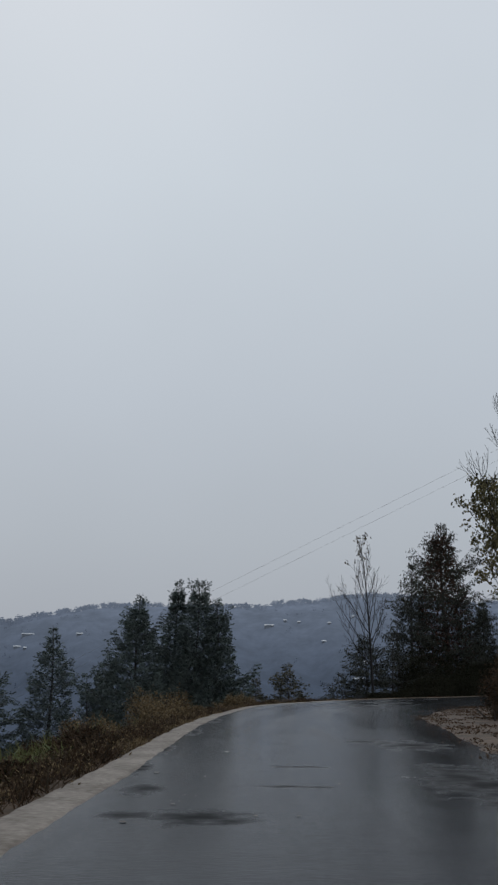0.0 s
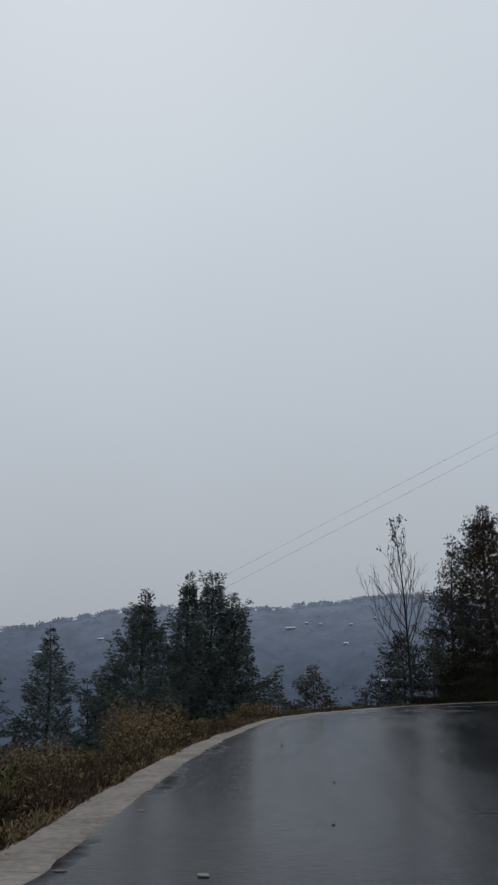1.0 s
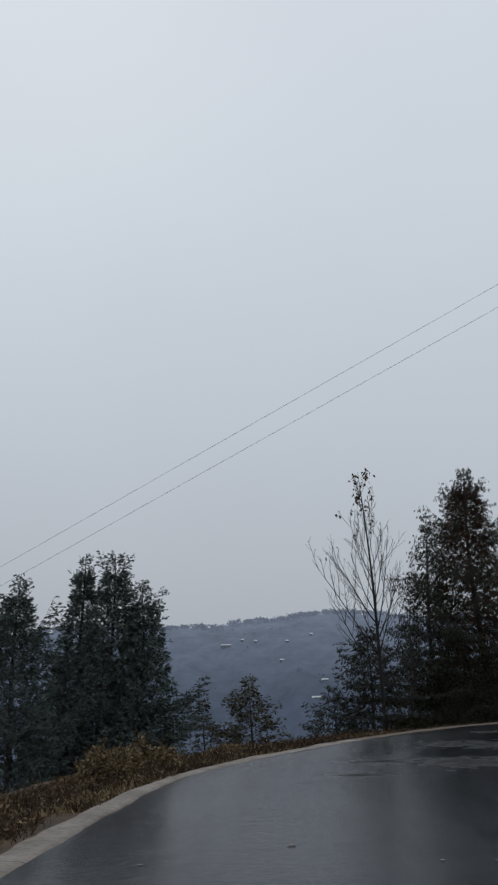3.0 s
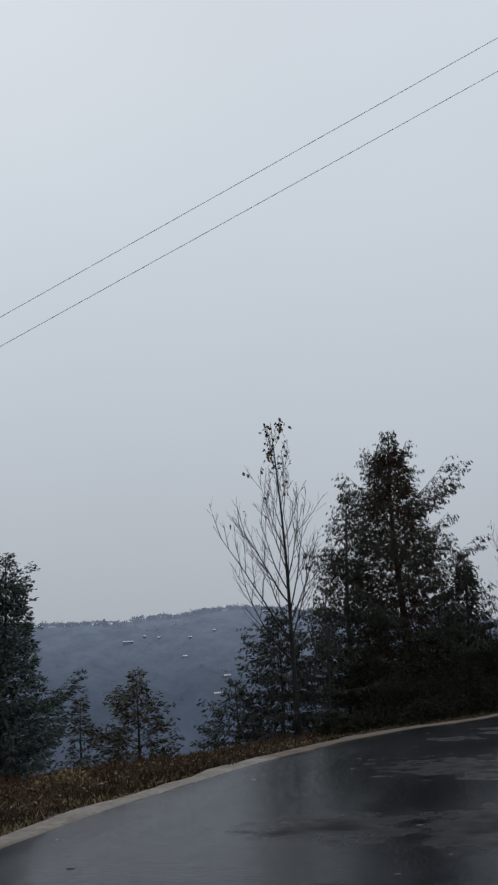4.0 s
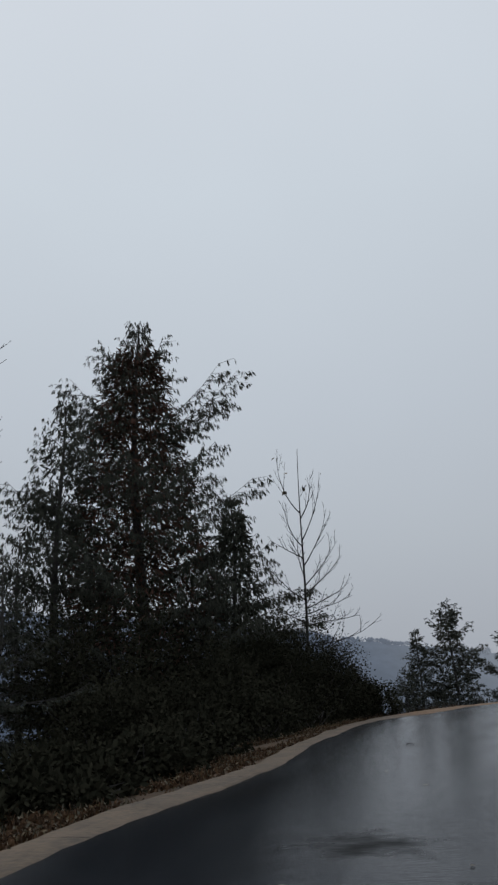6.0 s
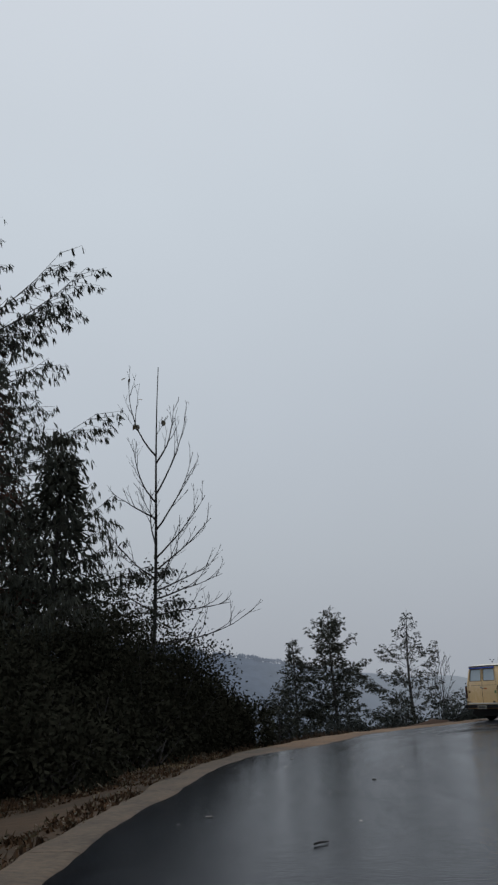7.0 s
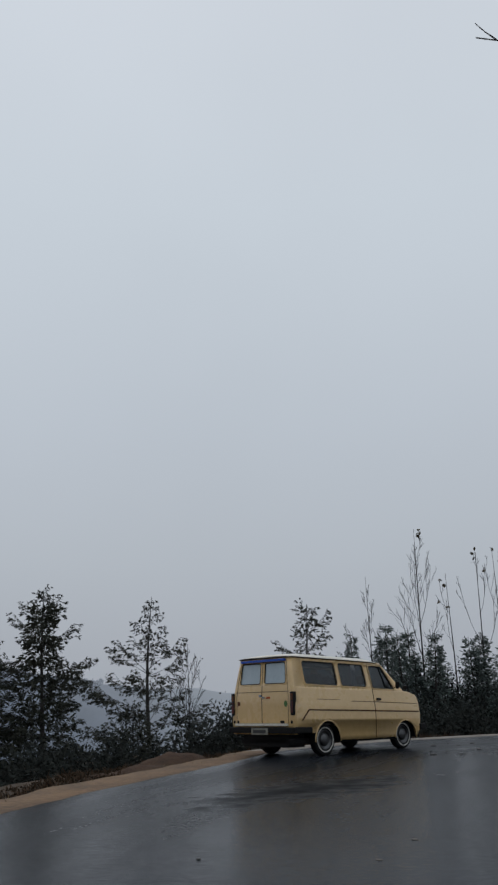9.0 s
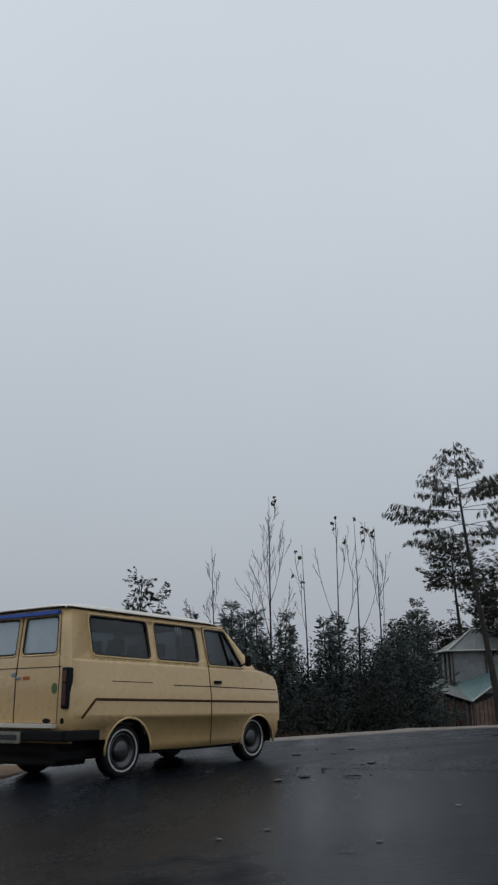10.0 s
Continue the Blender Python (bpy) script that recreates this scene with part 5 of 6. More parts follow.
for y in (0.90, 0.78, -0.90):
    sticker("bumper_lamp", y, 0.69, 0.034, 0.034, BLACK_STEEL, "small round dark lamp over the bumper")
sticker("round_sticker", -0.74, 1.05, 0.055, 0.065, STICKER_GREEN, "round green sticker")
sticker("emblem", -0.62, 0.69, 0.075, 0.028, BLACK_STEEL, "dark oval emblem")
sticker("emblem", 0.05, 1.22, 0.05, 0.03, SILVER, "small bright badge")
block("rear_bumper", BLACK_STEEL, van, (-1.09, -1.00, 0.47), (-1.02, 1.00, 0.59), 0.02, "black rear bumper")
block("step_plate", VAN_ROOF, van, (-1.09, -0.80, 0.612), (-0.98, 0.80, 0.66), 0.006, "worn bright step plate")
plate = block("number_plate", PLATE, van, (-1.105, -0.26, 0.44), (-1.09, 0.26, 0.57), 0.003, "plain yellowed number plate")
block("bar", PLATE_INK, plate, (-1.109, -0.20, 0.475), (-1.104, 0.20, 0.535), 0)
block("rear_handle", SILVER, van, (-1.03, -0.10, 1.165), (-0.99, -0.02, 1.20), 0.006, "bright rear door handle")
block("sun_strip", STICKER_BLUE, van, (-0.975, -0.70, 1.935), (-0.925, 0.70, 1.985), 0.004, "blue strip over the rear windows")
block("front_bumper", BLACK_STEEL, van, (3.30, -1.0, 0.47), (3.50, 1.0, 0.62), 0.02, "black front bumper")
block("grille", BLACK_STEEL, van, (3.345, -0.93, 0.72), (3.40, 0.93, 1.10), 0.012, "black grille across the nose")
# plain dark block closing the gap under the tail
block("fuel_tank", BLACK_STEEL, van, (-0.92, -0.72, 0.19), (-0.45, 0.72, 0.46), 0.03, "black block under the tail")
block("chassis", BLACK_STEEL, van, (-0.92, -0.80, 0.25), (3.18, 0.80, 0.36), 0.02)
block("headliner", LINING, van, (-0.88, -0.77, 1.975), (2.0, 0.77, 2.0), 0.0)
block("cabin_floor", LINING, van, (-0.92, -0.86, 0.62), (2.60, 0.86, 0.66), 0.0)
block("dashboard", SEAT, van, (2.42, -0.80, 0.70), (2.72, 0.80, 1.36), 0.04)
for x, ys in ((-0.55, ((-0.72, 0.72),)), (0.30, ((-0.72, 0.72),)), (1.10, ((-0.72, 0.72),)), (1.75, ((-0.75, -0.12), (0.12, 0.75)))):
    for lo_y, hi_y in ys:
        seat = block("seat", SEAT, van, (x, lo_y, 0.66), (x + 0.45, hi_y, 1.02), 0.05, "dark cloth seat")
        block("backrest", SEAT, seat, (x - 0.08, lo_y, 0.98), (x + 0.06, hi_y, 1.50), 0.05)
        for hy in np.linspace(lo_y + 0.28, hi_y - 0.28, 3 if hi_y - lo_y > 1 else 1):
            block("headrest", SEAT, seat, (x - 0.07, hy - 0.13, 1.53), (x + 0.03, hy + 0.13, 1.72), 0.04)
v = []
for k in range(15):
    w = 0.015 * math.sin(k * 1.9)
    v += [(1.05 + 0.010 * k, -0.80 + w, 1.93), (1.05 + 0.014 * k, -0.84 + w, 1.46)]
part("curtain", ([rake(p) for p in v], [(2 * k, 2 * k + 1, 2 * k + 3, 2 * k + 2) for k in range(14)]), CURTAIN, van, "pale gathered curtain", smooth=True)


def lathe(profile, n=36):
    """Turned round the y axis: profile of (radius, y)."""
    v, f = [], []
    for r, y in profile:
        v += [(r * math.cos(2 * math.pi * k / n), y, r * math.sin(2 * math.pi * k / n)) for k in range(n)]
    for i in range(len(profile) - 1):
        for k in range(n):
            a, b = i * n + k, i * n + (k + 1) % n
            f.append((a, b, b + n, a + n))
    return v, f


def wheel(x, sgn):
    w = part("wheel", lathe([(0.19, 0.02), (0.20, -0.075), (0.235, -0.095), (0.285, -0.095), (0.313, -0.08), (0.325, -0.05), (0.325, 0.05), (0.313, 0.08), (0.24, 0.095), (0.19, 0.06)]), RUBBER, van, "black tyre", smooth=True)
    w.matrix_basis = Matrix.Translation((x, sgn * 0.80, 0.322)) @ Matrix.Diagonal((1, -sgn, 1, 1))
    part("whitewall_ring", lathe([(0.232, -0.090), (0.236, -0.099), (0.254, -0.1005), (0.258, -0.094)]), WHITEWALL, w, "white tyre ring", smooth=True)
    part("rim", lathe([(0.208, -0.07), (0.205, -0.085), (0.19, -0.080), (0.175, -0.055), (0.13, -0.048), (0.12, -0.05)]), HUB, w, "dull steel rim", smooth=True)
    part("hub_cap", lathe([(0.135, -0.048), (0.130, -0.075), (0.10, -0.092), (0.05, -0.100), (0.0, -0.102)]), HUB, w, "domed steel hub cap", smooth=True)


for x in (0.0, 2.72):
    for sgn in (-1, 1):
        wheel(x, sgn)
# wheel wells
for x in (0.0, 2.72):
    for sgn in (-1, 1):
        v, f = [], []
        arc = np.linspace(math.pi * 1.02, -0.02 * math.pi, 15)
        for a in arc:
            for y in (0.93, 0.58):
                v.append((x + 0.405 * math.cos(a), sgn * y, 0.31 + 0.405 * math.sin(a)))
        f = [(2 * k, 2 * k + 1, 2 * k + 3, 2 * k + 2) for k in range(14)]
        part("wheel_well", ([rake(p) for p in v], f), BLACK_STEEL, van)
        lip = Tubes()
        lip.add([rake((x + 0.405 * math.cos(a), sgn * (half(0.31 + 0.40 * math.sin(a), x) + 0.004), 0.31 + 0.405 * math.sin(a))) for a in arc], [0.016] * 15, 6)
        part("arch_lip", lip.data(), VAN_PAINT, van, smooth=True)


# ---- overhead cables ----
for y0, z0, dy, dz in ((47.43, 6.91, -0.4015, 0.442), (47.33, 6.33, -0.389, 0.4437)):
    w = Tubes()
    w.add([(x, y0 + dy * x, z0 + dz * x) for x in np.linspace(-34, 46, 33)], [0.0045] * 33, 5)
    tagged(part("power_line", w.data(), WIRE), "thin dark overhead cable crossing above the road", "cable", "power lines")


# ---- verge growth ----
LITTER = material("brown_litter", (0.085, 0.048, 0.026), 0.9, island=(0.035, 0.024, 0.016), spec=0.1)

def scatter(rng, count, lo_run, hi_run, lo_out, hi_out, bias=1.0):
    k = rng.integers(int(np.searchsorted(EDGE_RUN, lo_run)), int(np.searchsorted(EDGE_RUN, hi_run)), count)
    out = lo_out + (hi_out - lo_out) * rng.uniform(0, 1, count) ** bias
    p = EDGE[k] - EDGE_RIGHT[k] * out[:, None] + rng.normal(0, 0.2, (count, 2))
    return p, out


def growth(name, label, mat, seed, count, runs, outs, tall, width, spread, per=6, bias=1.0, leaf=0, leaf_mat=None, patch=1.6, keep=-0.2):
    rng = np.random.default_rng(seed)
    p, out = scatter(rng, count // 2, *runs, *outs, bias)
    s, _ = beyond(p[:, 0], p[:, 1])
    nz = bumps(p[:, 0] + seed, p[:, 1], patch)
    ok = (s > outs[0] - 0.1) & (nz > keep)
    p, nz = p[ok], nz[ok]
    base = np.column_stack([p, ground_height(p[:, 0], p[:, 1]) - 0.03])
    size = tall * (0.55 + 0.9 * np.clip(nz + 0.3, 0, 1)) * rng.uniform(0.6, 1.2, len(p))
    at = np.repeat(base, per, 0) + rng.normal(0, 0.05, (len(p) * per, 3)) * np.array([1, 1, 0])
    ln = np.repeat(size, per)[:, None] * rng.uniform(0.5, 1.1, (len(p) * per, 1))
    d = unit(np.array([0, 0, 1.0]) + spread * rng.normal(size=at.shape) * np.array([1, 1, 0.25]))
    sd = unit(np.cross(d, rng.normal(size=at.shape)))
    w = 1.6 * width * rng.uniform(0.6, 1.3, (len(at), 1))
    bend = at + d * ln * 0.6
    tip = bend + unit(d + np.array([0, 0, -0.5]) + 0.5 * rng.normal(size=at.shape)) * ln * 0.45
    quads = np.stack([at - sd * w, at + sd * w, bend + sd * w * 0.8, bend - sd * w * 0.8], 1).reshape(-1, 3)
    tips = np.stack([bend - sd * w * 0.8, bend + sd * w * 0.8, tip + sd * w * 0.1, tip - sd * w * 0.1], 1).reshape(-1, 3)
    ob = soup(name, np.concatenate([quads, tips]), mat, size=4)
    tagged(ob, label, "undergrowth", kind="stuff")
    if leaf:
        pick = rng.integers(0, len(bend), leaf)
        at2 = bend[pick] + (tip[pick] - bend[pick]) * rng.uniform(0, 1, (leaf, 1))
        ob = soup("dead_leaves", leaf_quads(rng, at2, d[pick], 0.060, 0.013, 0.4), leaf_mat, size=4)
        tagged(ob, "curled tan dead leaves on the verge growth", "dead leaves", kind="stuff")


growth("dry_bracken", "rusty brown dead bracken along the verge", GRASS_DRY, 201, 30000, (72, 119), (0.30, 9.0), 0.44, 0.0042, 0.6, per=6, bias=1.3, leaf=30000, leaf_mat=FERN_TAN, keep=-0.35)
growth("dry_bracken", "low rusty dead bracken where the road bends", GRASS_DRY, 206, 9000, (117, 126.5), (0.30, 5.0), 0.27, 0.008, 0.6, per=5, bias=1.2, leaf=5000, leaf_mat=FERN_TAN, keep=-0.7)
growth("dry_grass", "pale tan dry grass along the road edge", FERN_TAN, 202, 7000, (72, 124), (0.18, 2.5), 0.22, 0.007, 0.6, per=6, bias=1.6, keep=-0.1)
growth("weeds", "dull green weeds among dead bracken", GRASS_GREEN, 203, 9000, (72, 108), (1.8, 12.0), 0.50, 0.012, 0.6, per=6, leaf=15000, leaf_mat=GRASS_GREEN, keep=-0.05)
growth("weeds", "green and yellowing weeds at the foot of the verge", GRASS_GREEN, 210, 4200, (74, 92), (1.9, 6.5), 0.52, 0.012, 0.6, per=6, leaf=8000, leaf_mat=GRASS_GREEN, keep=-0.25)
growth("dry_grass", "brown dry grass on the slope edge", LITTER, 204, 10000, (122, 152), (0.2, 3.5), 0.17, 0.010, 0.6, per=5, bias=1.4, leaf=6000, leaf_mat=LEAF_DRY)
growth("dry_grass", "brown dry grass on the slope edge", GRASS_DRY, 205, 8000, (150, 184), (1.0, 4.0), 0.22, 0.010, 0.6, per=5, bias=1.4)

growth("dry_grass", "dark brown dead growth on the slope edge", LITTER, 207, 8000, (112, 136), (1.6, 9.0), 0.34, 0.010, 0.6, per=5, leaf=9000, leaf_mat=LITTER, keep=-0.4)
growth("dry_grass", "brown dry grass on the slope edge", LITTER, 208, 5000, (184, 215), (0.3, 4.0), 0.2, 0.010, 0.6, per=5, bias=1.4)

growth("dry_grass", "short straw-coloured grass along the sandy edge", FERN_TAN, 209, 6000, (148, 184), (-0.05, 1.5), 0.10, 0.006, 0.7, per=6, keep=-0.15)

TAN_BUSH = "rusty bush of dead bracken on the verge"
for i, (bx, by, bt, br) in enumerate(((-2.2, 31.0, 1.5, 1.2), (-3.3, 33.0, 1.8, 1.3), (-2.0, 29.2, 1.0, 1.0), (-0.1, 42.8, 1.0, 0.8), (-0.5, 40.8, 0.9, 0.7), (-2.3, 34.8, 1.3, 1.0), (-1.8, 38.8, 0.7, 0.8), (-5.0, 26.0, 1.2, 1.2), (-4.4, 29.0, 1.3, 1.2), (-3.4, 22.5, 0.9, 1.1), (-1.2, 44.0, 0.6, 0.9), (-2.4, 19.0, 0.8, 0.9), (-4.6, 18.0, 0.9, 1.1), (-3.0, 14.5, 0.7, 0.9), (1.4, 49.5, 0.6, 0.9))):
    shrub(bx, by, bt, br, 220 + i, TAN_BUSH, leaves=9000, leaf=(0.062, 0.014), mat=FERN_TAN if i < 5 or i % 2 == 0 else GRASS_DRY, name="bracken_bush", group="bracken bushes", lobes=7)
# inside bank at the start
for i, (bx, by, bt, br) in enumerate(((8.3, 26.6, 2.0, 0.8), (8.7, 27.6, 2.6, 1.1), (10.2, 30.5, 2.0, 1.2), (9.3, 25.0, 1.2, 0.9), (11.2, 33.0, 2.2, 1.4))):
    shrub(bx, by, bt, br, 240 + i, "rusty brown bush on the roadside bank", leaves=11000, leaf=(0.075, 0.018), mat=GRASS_DRY, name="bank_bush", group="bank bushes", lobes=8)
bare_tree(9.2, 27.6, 10.5, 250, "thin tree with yellowing leaves on the bank", stems=18, leaf_high=False, leaves=7600, trunk=0.09, low=0.2, spread=0.40, leaf_size=0.10, leaf_mat=LEAF_YELLOW, name="yellowing_tree", first_len=0.5)

rng = np.random.default_rng(260)
k = rng.integers(int(np.searchsorted(EDGE_RUN, 82)), int(np.searchsorted(EDGE_RUN, 112)), 12000)
inward = road_width(EDGE_RUN[k]) + rng.uniform(-0.35, 3.2, len(k))
spot = EDGE[k] + EDGE_RIGHT[k] * inward[:, None] + rng.normal(0, 0.25, (len(k), 2))
patchy = bumps(spot[:, 0], spot[:, 1], 1.1) > -0.05
spot = spot[patchy]
at = np.column_stack([spot, np.full(len(spot), 0.065)])
flat_way = np.column_stack([rng.normal(size=(len(at), 2)), rng.uniform(0.0, 0.5, len(at))])
tagged(soup("dead_leaves", leaf_quads(rng, at, unit(flat_way), 0.06, 0.017, 0.1), LITTER, size=4), "brown leaf litter strewn over the earth shoulder", "dead leaves", kind="stuff")

# ---- litter on the road ----
LEAF_PALE = material("fallen_leaf_pale", (0.16, 0.16, 0.10), 0.5, (0.07, 0.075, 0.04), 30)
LEAF_BROWN = material("fallen_leaf_brown", (0.035, 0.024, 0.014), 0.6, (0.075, 0.05, 0.03), 30)


ROAD_TOP = 0.006


def fallen_twig(x, y, size, turn):
    t = Tubes()
    t.add([(-size / 2, 0, 0.012), (-size * 0.1, 0.03 * size, 0.016), (size / 2, -0.02 * size, 0.010)], [0.009, 0.010, 0.005], 6)
    t.add([(0.05 * size, 0.02 * size, 0.014), (0.25 * size, 0.16 * size, 0.012)], [0.005, 0.003], 5)
    ob = part("fallen_twig", t.data(), BARE_BARK, smooth=True)
    ob.matrix_basis = pose(x, y, ROAD_TOP, 0, 0, turn)
    tagged(ob, "dark wet twig lying on the asphalt", "twig")


def fallen_leaf(x, y, size, turn, mat, label):
    n = 7
    v, f = [], []
    for i in range(n):
        t = i / (n - 1)
        w = 0.36 * math.sin(math.pi * t) ** 0.8
        for s in (-1, 0, 1):
            v.append(((t - 0.5) * size, s * w * size, 0.003 + abs(s) * 0.05 * w * size + 0.04 * size * (t - 0.5) ** 2))
    for i in range(n - 1):
        for j in range(2):
            a = i * 3 + j
            f.append((a, a + 3, a + 4, a + 1))
    ob = part("fallen_leaf", (v, f), mat, smooth=True)
    ob.matrix_basis = pose(x, y, ROAD_TOP, 0, 0, turn)
    tagged(ob, label, "leaf", "fallen leaves")


def stone(x, y, size, seed):
    bm = bmesh.new()
    bmesh.ops.create_icosphere(bm, subdivisions=2, radius=size / 2)
    for q in bm.verts:
        q.co *= 1 + 0.30 * noise.noise(q.co * (2.2 / size) + Vector((seed, 0, 0)))
        q.co.z *= 0.30
    ob = part("stone", bm, STONE)
    ob.matrix_basis = pose(x, y, ROAD_TOP + size * 0.06, 0, 0, seed * 40)
    tagged(ob, "small dark wet stone on the asphalt", "stone", "stones on the road")


for i, (x, y, s) in enumerate(((21.1, 67.2, 0.11), (21.0, 67.6, 0.06), (22.75, 71.4, 0.10), (22.7, 69.2, 0.08), (0.94, 26.7, 0.09), (0.53, 27.7, 0.09), (1.68, 31.8, 0.10), (1.7, 20.4, 0.06), (1.55, 17.2, 0.06),
                               (41.7, 78.15, 0.14), (42.4, 77.9, 0.10), (43.2, 77.2, 0.09), (44.6, 77.6, 0.10), (41.2, 77.3, 0.08), (46.0, 78.4, 0.10), (29.4, 73.9, 0.06), (19.6, 66.3, 0.05), (0.55, 11.6, 0.05))):
    stone(x, y, s * 0.62, i + 1.0)
for i, (x, y, s, m) in enumerate(((8.75, 56.1, 0.20, 0), (40.85, 79.4, 0.20, 0), (36.7, 76.7, 0.10, 0), (0.62, 15.2, 0.17, 0), (-0.35, 15.3, 0.18, 1), (-0.1, 12.0, 0.16, 1), (23.4, 70.4, 0.14, 1), (35.4, 72.6, 0.14, 1),
                                  (2.0, 33.6, 0.14, 1), (0.9, 23.5, 0.12, 1), (9.6, 55.2, 0.16, 0), (27.6, 72.4, 0.12, 1), (39.0, 75.6, 0.14, 1), (14.5, 60.0, 0.12, 1), (1.2, 41.0, 0.12, 1), (-0.3, 18.0, 0.13, 1), (-0.2, 24.0, 0.13, 1))):
    fallen_leaf(x, y, s * 0.62, 47 * i, LEAF_BROWN if m else LEAF_PALE, "brown wet fallen leaf on the road" if m else "pale wet fallen leaf on the road")
stone(6.6, 25.2, 0.24, 31.0)
rng = np.random.default_rng(405)
for i in range(16):
    stone(6.2 + rng.uniform(0, 1.6), 20.0 + rng.uniform(0, 10), rng.uniform(0.06, 0.14), 40.0 + i)
fallen_twig(17.36, 63.58, 0.17, 12)
# twigs, bark and stones washed together before the van
for x, y, turn in ((44.65, 79.64, 20), (41.30, 77.99, 35), (45.26, 78.24, 5), (40.89, 77.41, 110), (41.58, 78.47, 15)):
    fallen_twig(x, y, 0.20, turn)
for i, (x, y) in enumerate(((44.02, 79.04), (42.67, 77.87), (40.71, 77.96), (40.22, 78.06), (44.9, 79.1), (43.6, 79.5))):
    stone(x, y, 0.11 + 0.02 * (i % 3), 70.0 + i)
rng = np.random.default_rng(404)
for i in range(70):
    k = int(rng.integers(int(np.searchsorted(EDGE_RUN, 78)), int(np.searchsorted(EDGE_RUN, 190))))
    p = EDGE[k] + EDGE_RIGHT[k] * (0.25 + 5.0 * rng.uniform(0, 1) ** 1.6)
    if 38.6 < p[0] < 44.2 and p[1] > 79.4:
        continue
    fallen_leaf(p[0], p[1], rng.uniform(0.04, 0.09), rng.uniform(0, 360), LEAF_BROWN, "brown wet fallen leaf on the road")

# ---- the hut past the bend ----
TIN = material("tin_roof", (0.13, 0.15, 0.15), 0.45, (0.20, 0.22, 0.22), 1.2, metal=0.2)
TIN_TEAL = material("tin_roof_teal", (0.11, 0.20, 0.20), 0.45, (0.18, 0.26, 0.26), 1.5)
TIN_DARK = material("tin_roof_dull", (0.10, 0.125, 0.13), 0.45, (0.16, 0.19, 0.19), 1.5)
HUT_WALL = material("hut_wall", (0.32, 0.34, 0.35), 0.85, (0.19, 0.19, 0.19), 1.4, 0.2, 12)
HUT_WOOD = material("hut_wood", (0.15, 0.090, 0.066), 0.75, (0.27, 0.19, 0.15), 2.5, 0.4, 18)
HUT_POST = material("hut_post", (0.06, 0.05, 0.045), 0.7, (0.10, 0.085, 0.07), 3.0)
HUT_DARK = material("hut_inside_shade", (0.02, 0.02, 0.022), 0.9, (0.035, 0.03, 0.03), 2)


def prism(name, mat, parent, foot_ring, lo, hi, label=""):
    n = len(foot_ring)
    v = [(a, b, lo) for a, b in foot_ring] + [(a, b, hi) for a, b in foot_ring]
    f = [tuple(range(n - 1, -1, -1)), tuple(range(n, 2 * n))] + [(k, (k + 1) % n, (k + 1) % n + n, k + n) for k in range(n)]
    return part(name, (v, f), mat, parent, label)


def sheet(name, mat, parent, a, b, c, d, label, ribs=22):
    """A ribbed tin sheet from edge a-b (eave) up to edge d-c."""
    a, b, c, d = Vector(a), Vector(b), Vector(c), Vector(d)
    v, f = [], []
    for k in range(ribs + 1):
        t = k / ribs
        for p in (a.lerp(b, t), d.lerp(c, t)):
            v.append((p.x, p.y, p.z + 0.02 * (k % 2)))
    f = [(2 * k, 2 * k + 2, 2 * k + 3, 2 * k + 1) for k in range(ribs)]
    ob = part(name, (v, f), mat, parent, label)
    ob.modifiers.new("thickness", "SOLIDIFY").thickness = 0.02
    return ob


def rod(name, mat, parent, pts, r, label="", sides=5):
    t = Tubes()
    t.add(pts, [r] * len(pts), sides)
    return part(name, t.data(), mat, parent, label)


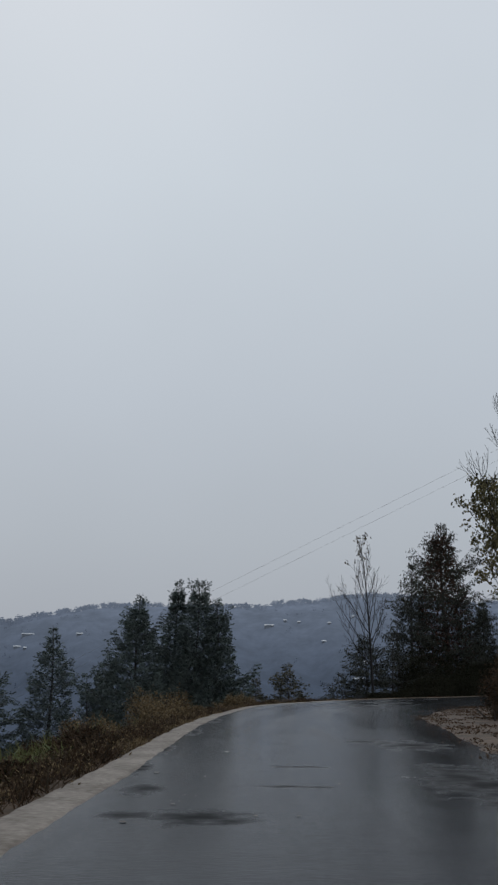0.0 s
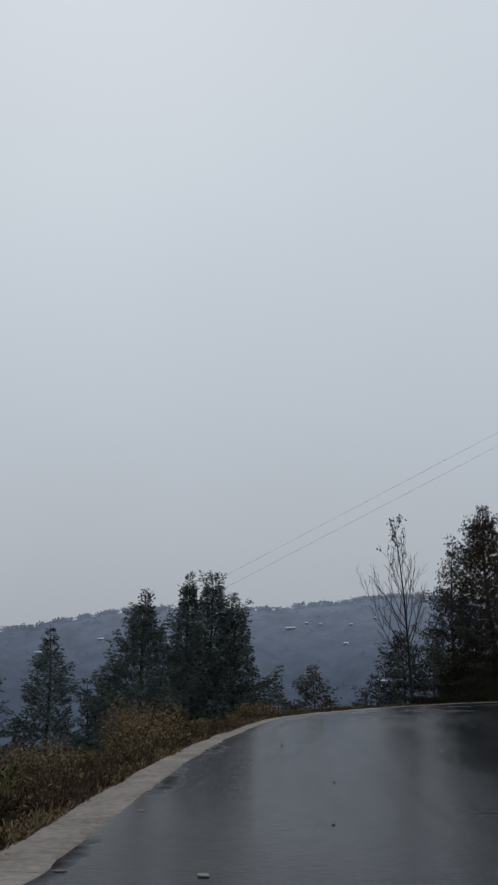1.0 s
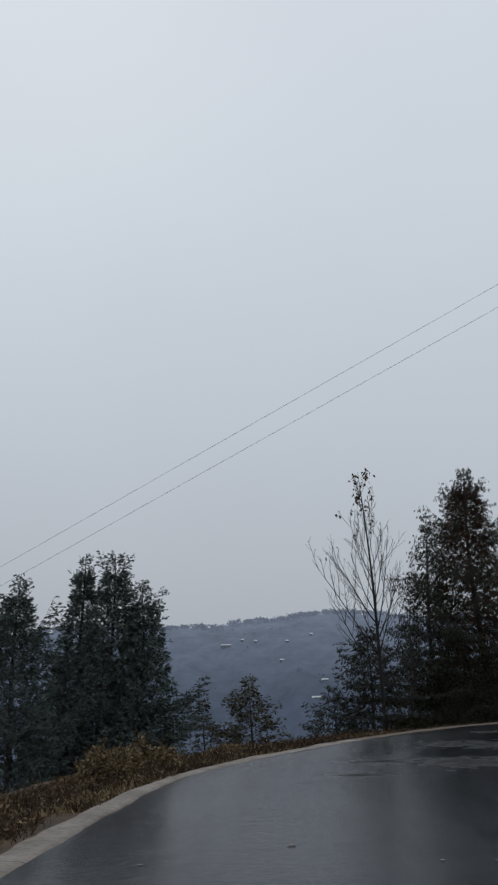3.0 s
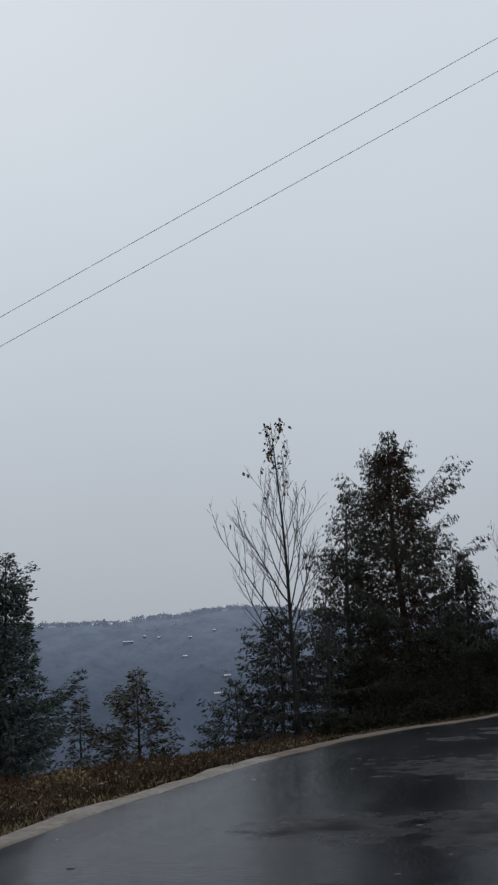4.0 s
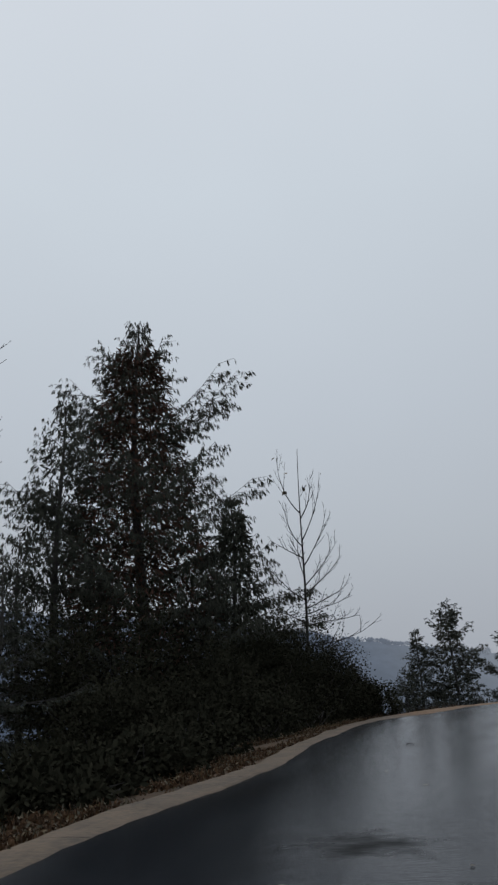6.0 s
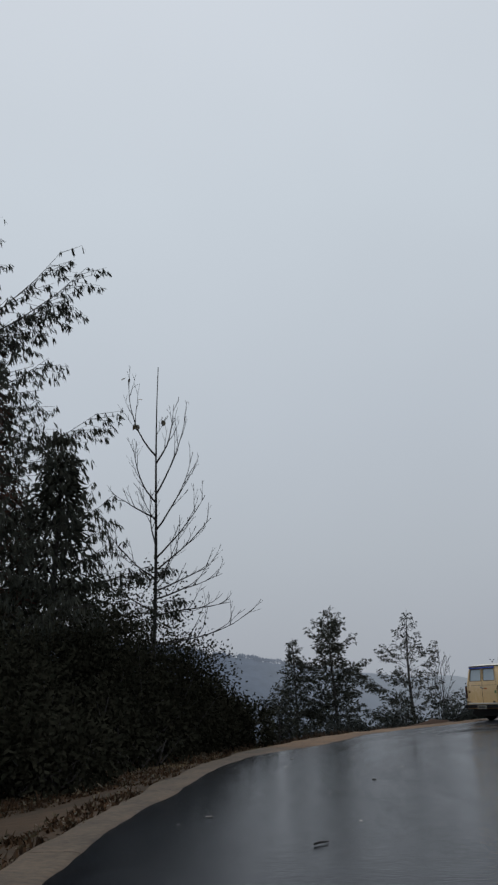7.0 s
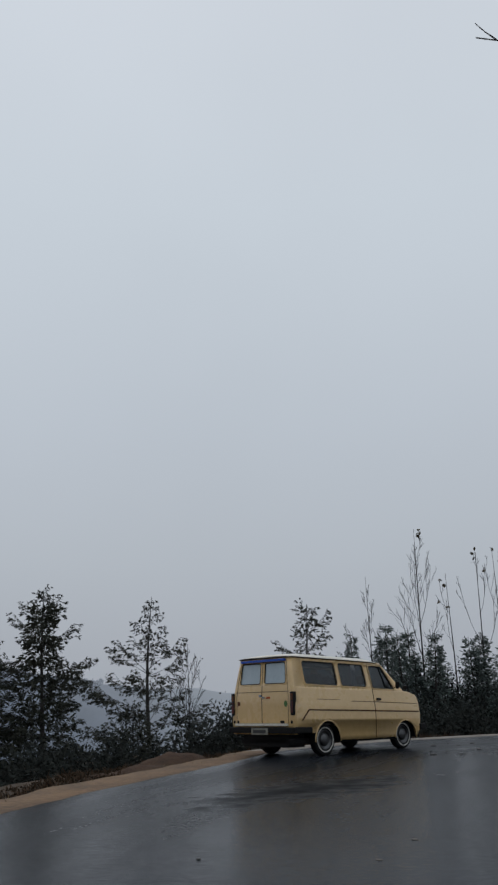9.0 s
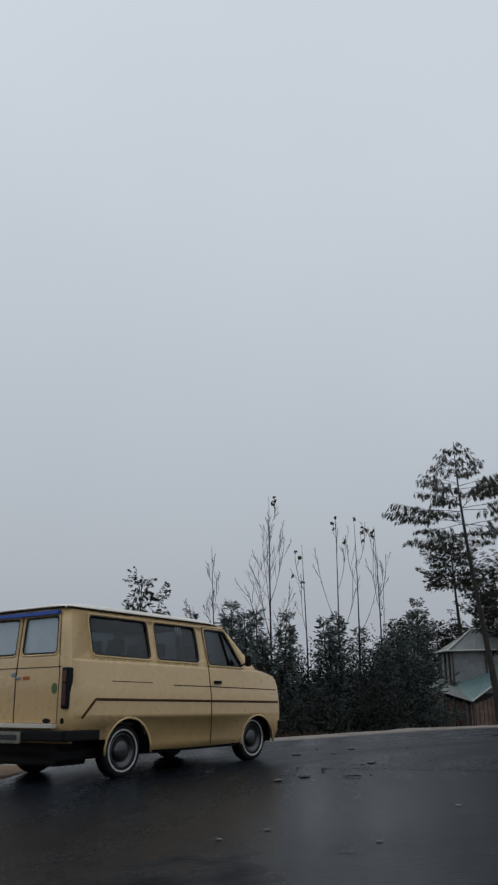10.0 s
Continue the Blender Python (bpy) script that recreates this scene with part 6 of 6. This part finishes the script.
def hut():
    """Seen corner-on from the road: boarded ground floor, lean-to roof, plastered upper room under a hipped tin roof."""
    place = Vector((85.6, 87.05, 0))
    foot = ground_at(place.x, place.y) - 0.6
    turn = math.degrees(math.atan2(place.y - 73.3, place.x - 31.1)) - 90
    h = thing("hut", (0, 0, 0), "small two-storey wooden hut with tin roofs on the slope", "hut")
    h.matrix_basis = pose(place.x, place.y, 0, 0, 0, turn)      # local: x across, y away from the road
    # near-black core puts the dimness behind the boards into colour
    prism("lower_wall", HUT_DARK, h, ((-3.2, 1.5), (-1.0, -1.45), (2.2, 0.2), (1.2, 4.0)), foot, 0.35)
    prism("upper_wall", HUT_WALL, h, ((-2.70, 1.7), (-1.86, 0.0), (2.2, 0.8), (1.4, 3.9)), 0.3, 3.0, "pale plastered upper wall")
    eave = [(-3.10, 1.7, 2.92), (-2.15, -0.45, 2.94), (2.7, 0.45, 2.96), (1.7, 4.5, 2.96)]
    crest = [(-0.55, 1.35, 4.36), (0.75, 1.75, 4.42)]
    sheet("roof_sheet", TIN, h, eave[0], eave[1], crest[0], crest[0], "weathered corrugated tin", 12)
    sheet("roof_sheet", TIN, h, eave[1], eave[2], crest[1], crest[0], "weathered corrugated tin", 26)
    sheet("roof_sheet", TIN, h, eave[2], eave[3], crest[1], crest[1], "weathered corrugated tin", 14)
    sheet("roof_sheet", TIN, h, eave[3], eave[0], crest[0], crest[1], "weathered corrugated tin", 26)
    for a, b in ((eave[1], crest[0]), (crest[0], crest[1]), (eave[0], eave[1]), (eave[1], eave[2])):
        rod("ridge_cap", WHITEWALL, h, [Vector(a) + Vector((0, -0.03, 0.05)), Vector(b) + Vector((0, -0.03, 0.05))], 0.05, "pale tin capping")
    # lean-to roof round the nearest corner
    low = [(-3.75, 1.3, 0.80), (-0.85, -2.3, -0.10), (0.70, -1.2, 0.95)]
    sheet("lean_to_roof", TIN_DARK, h, low[0], low[1], (-1.80, -0.05, 0.92), (-2.72, 1.65, 1.35), "dull tin lean-to roof", 18)
    sheet("lean_to_roof", TIN_TEAL, h, low[1], low[2], (0.9, 0.50, 1.85), (-1.84, -0.06, 0.90), "teal painted tin lean-to roof", 18)
    rod("barge_board", WHITEWALL, h, [Vector(low[1]) + Vector((0, -0.05, 0.03)), Vector(low[2]) + Vector((0, -0.05, 0.03))], 0.05, "white painted barge board")
    rod("barge_board", HUT_WALL, h, [Vector(low[0]) + Vector((0, -0.05, 0.02)), Vector(low[1]) + Vector((0, -0.05, 0.02))], 0.035)
    # boards and posts of the ground floor
    for k in range(11):
        t = k / 10
        bx, by, top = -3.25 + 2.2 * t, 1.38 - 2.95 * t, 0.42 - 0.70 * t
        prism("board", HUT_WOOD if k % 3 else HUT_WALL, h, ((bx - 0.10, by + 0.10), (bx + 0.09, by - 0.15), (bx + 0.12, by - 0.12), (bx - 0.07, by + 0.13)), foot, top)
    for k in range(7):
        t = k / 6
        bx, by = -0.85 + 1.5 * t, -1.45 + 0.75 * t
        prism("board", HUT_WOOD, h, ((bx - 0.11, by - 0.06), (bx + 0.11, by + 0.05), (bx + 0.09, by + 0.08), (bx - 0.13, by - 0.03)), foot, -0.30 + 0.55 * t)
    for bx, by, top in ((-3.3, 1.3, 0.55), (-2.6, 0.35, 0.40), (-1.95, -0.60, 0.20), (-1.35, -1.40, 0.0), (-0.85, -1.95, -0.15), (0.45, -1.05, 0.65)):
        rod("post", HUT_POST, h, [(bx, by - 0.12, foot), (bx + 0.03, by - 0.12, top)], 0.07, "", 6)
    for bx, by in ((-2.72, 1.62), (-2.40, 0.98), (-2.10, 0.38), (-1.86, -0.10), (0.2, 0.30)):
        rod("upright", HUT_POST, h, [(bx, by - 0.03, 0.5), (bx, by - 0.03, 2.92)], 0.07, "", 4)


hut()


# ---- far houses on the hill ----
FAR_ROOF = material("far_tin", (0.37, 0.40, 0.44), 0.5, (0.28, 0.31, 0.345), 0.05)
FAR_WALL = material("far_wall", (0.22, 0.245, 0.28), 0.8, (0.18, 0.20, 0.23), 0.2)


def far_house(heading, slope, long, seed):
    r = 950.0
    while r < CREST - 5 and hill_spot(heading, r)[2] < slope * r + 1.1:
        r += 6
    x, y, z = hill_spot(heading, r)
    h = thing("far_house", (0, 0, 0), "tiny pale house with a tin roof on the misty hill", "house", "houses on the hill")
    h.matrix_basis = pose(FAR.x + x, FAR.y + y, z - 0.5, 0, 0, -heading + 8 * math.sin(seed * 3))
    block("wall", FAR_WALL, h, (-long / 2, -4, -16), (long / 2, 4, 2.6), 0, raked=False)
    v = [(-long / 2 - 1, -5.2, 2.4), (long / 2 + 1, -5.2, 2.4), (long / 2 + 0.4, 0.5, 4.9), (-long / 2 - 0.4, 0.5, 4.9), (long / 2 + 1, 5.2, 2.4), (-long / 2 - 1, 5.2, 2.4)]
    part("roof", (v, [(0, 1, 2, 3), (3, 2, 4, 5), (1, 4, 2), (0, 3, 5), (0, 5, 4, 1)]), FAR_ROOF, h, "bright tin roof")


for i, (heading, slope, long) in enumerate(((-16.55, 0.0478, 26), (-17.2, 0.0332, 14), (-16.7, 0.0315, 6), (-0.3, 0.0607, 20), (3.47, 0.0421, 8), (0.8, 0.067, 6), (6.28, 0.019, 11), (5.7, -0.0007, 19), (3.85, 0.0641, 6), (5.47, 0.0715, 5), (1.75, 0.0641, 6), (-13.2, 0.049, 12))):
    far_house(heading, slope, long, i)

# ---- heap of earth and stones on the verge behind the van ----
def earth_mound(x, y, reach, tall, seed):
    v, f, n, m = [], [], 20, 7
    base = ground_at(x, y) - 0.08
    for i in range(m):
        r = i / (m - 1)
        for k in range(n):
            a = 2 * math.pi * k / n
            rr = r * reach * (1 + 0.25 * noise.noise((math.cos(a) * 1.4, math.sin(a) * 1.4, seed)))
            h = tall * (1 - r * r) * (1 + 0.5 * noise.noise((math.cos(a) * r * 3, math.sin(a) * r * 3, seed + 4)))
            v.append((1.7 * rr * math.cos(a), rr * math.sin(a), h))
    for i in range(m - 1):
        for k in range(n):
            f.append((i * n + k, (i + 1) * n + k, (i + 1) * n + (k + 1) % n, i * n + (k + 1) % n))
    ob = part("earth_mound", (v, f), HEAP, smooth=True)
    ob.matrix_basis = pose(x, y, base, 0, 0, 25)
    tagged(ob, "low mound of reddish brown earth on the verge behind the van", "earth mound", "earth mounds")


HEAP = material("red_earth", (0.075, 0.045, 0.030), 0.95, (0.036, 0.024, 0.018), 3.0, 0.9, 9, spec=0.1)
earth_mound(37.0, 82.6, 0.8, 0.20, 3.0)
earth_mound(38.9, 83.6, 0.9, 0.30, 8.0)
earth_mound(35.4, 82.0, 0.6, 0.20, 5.0)
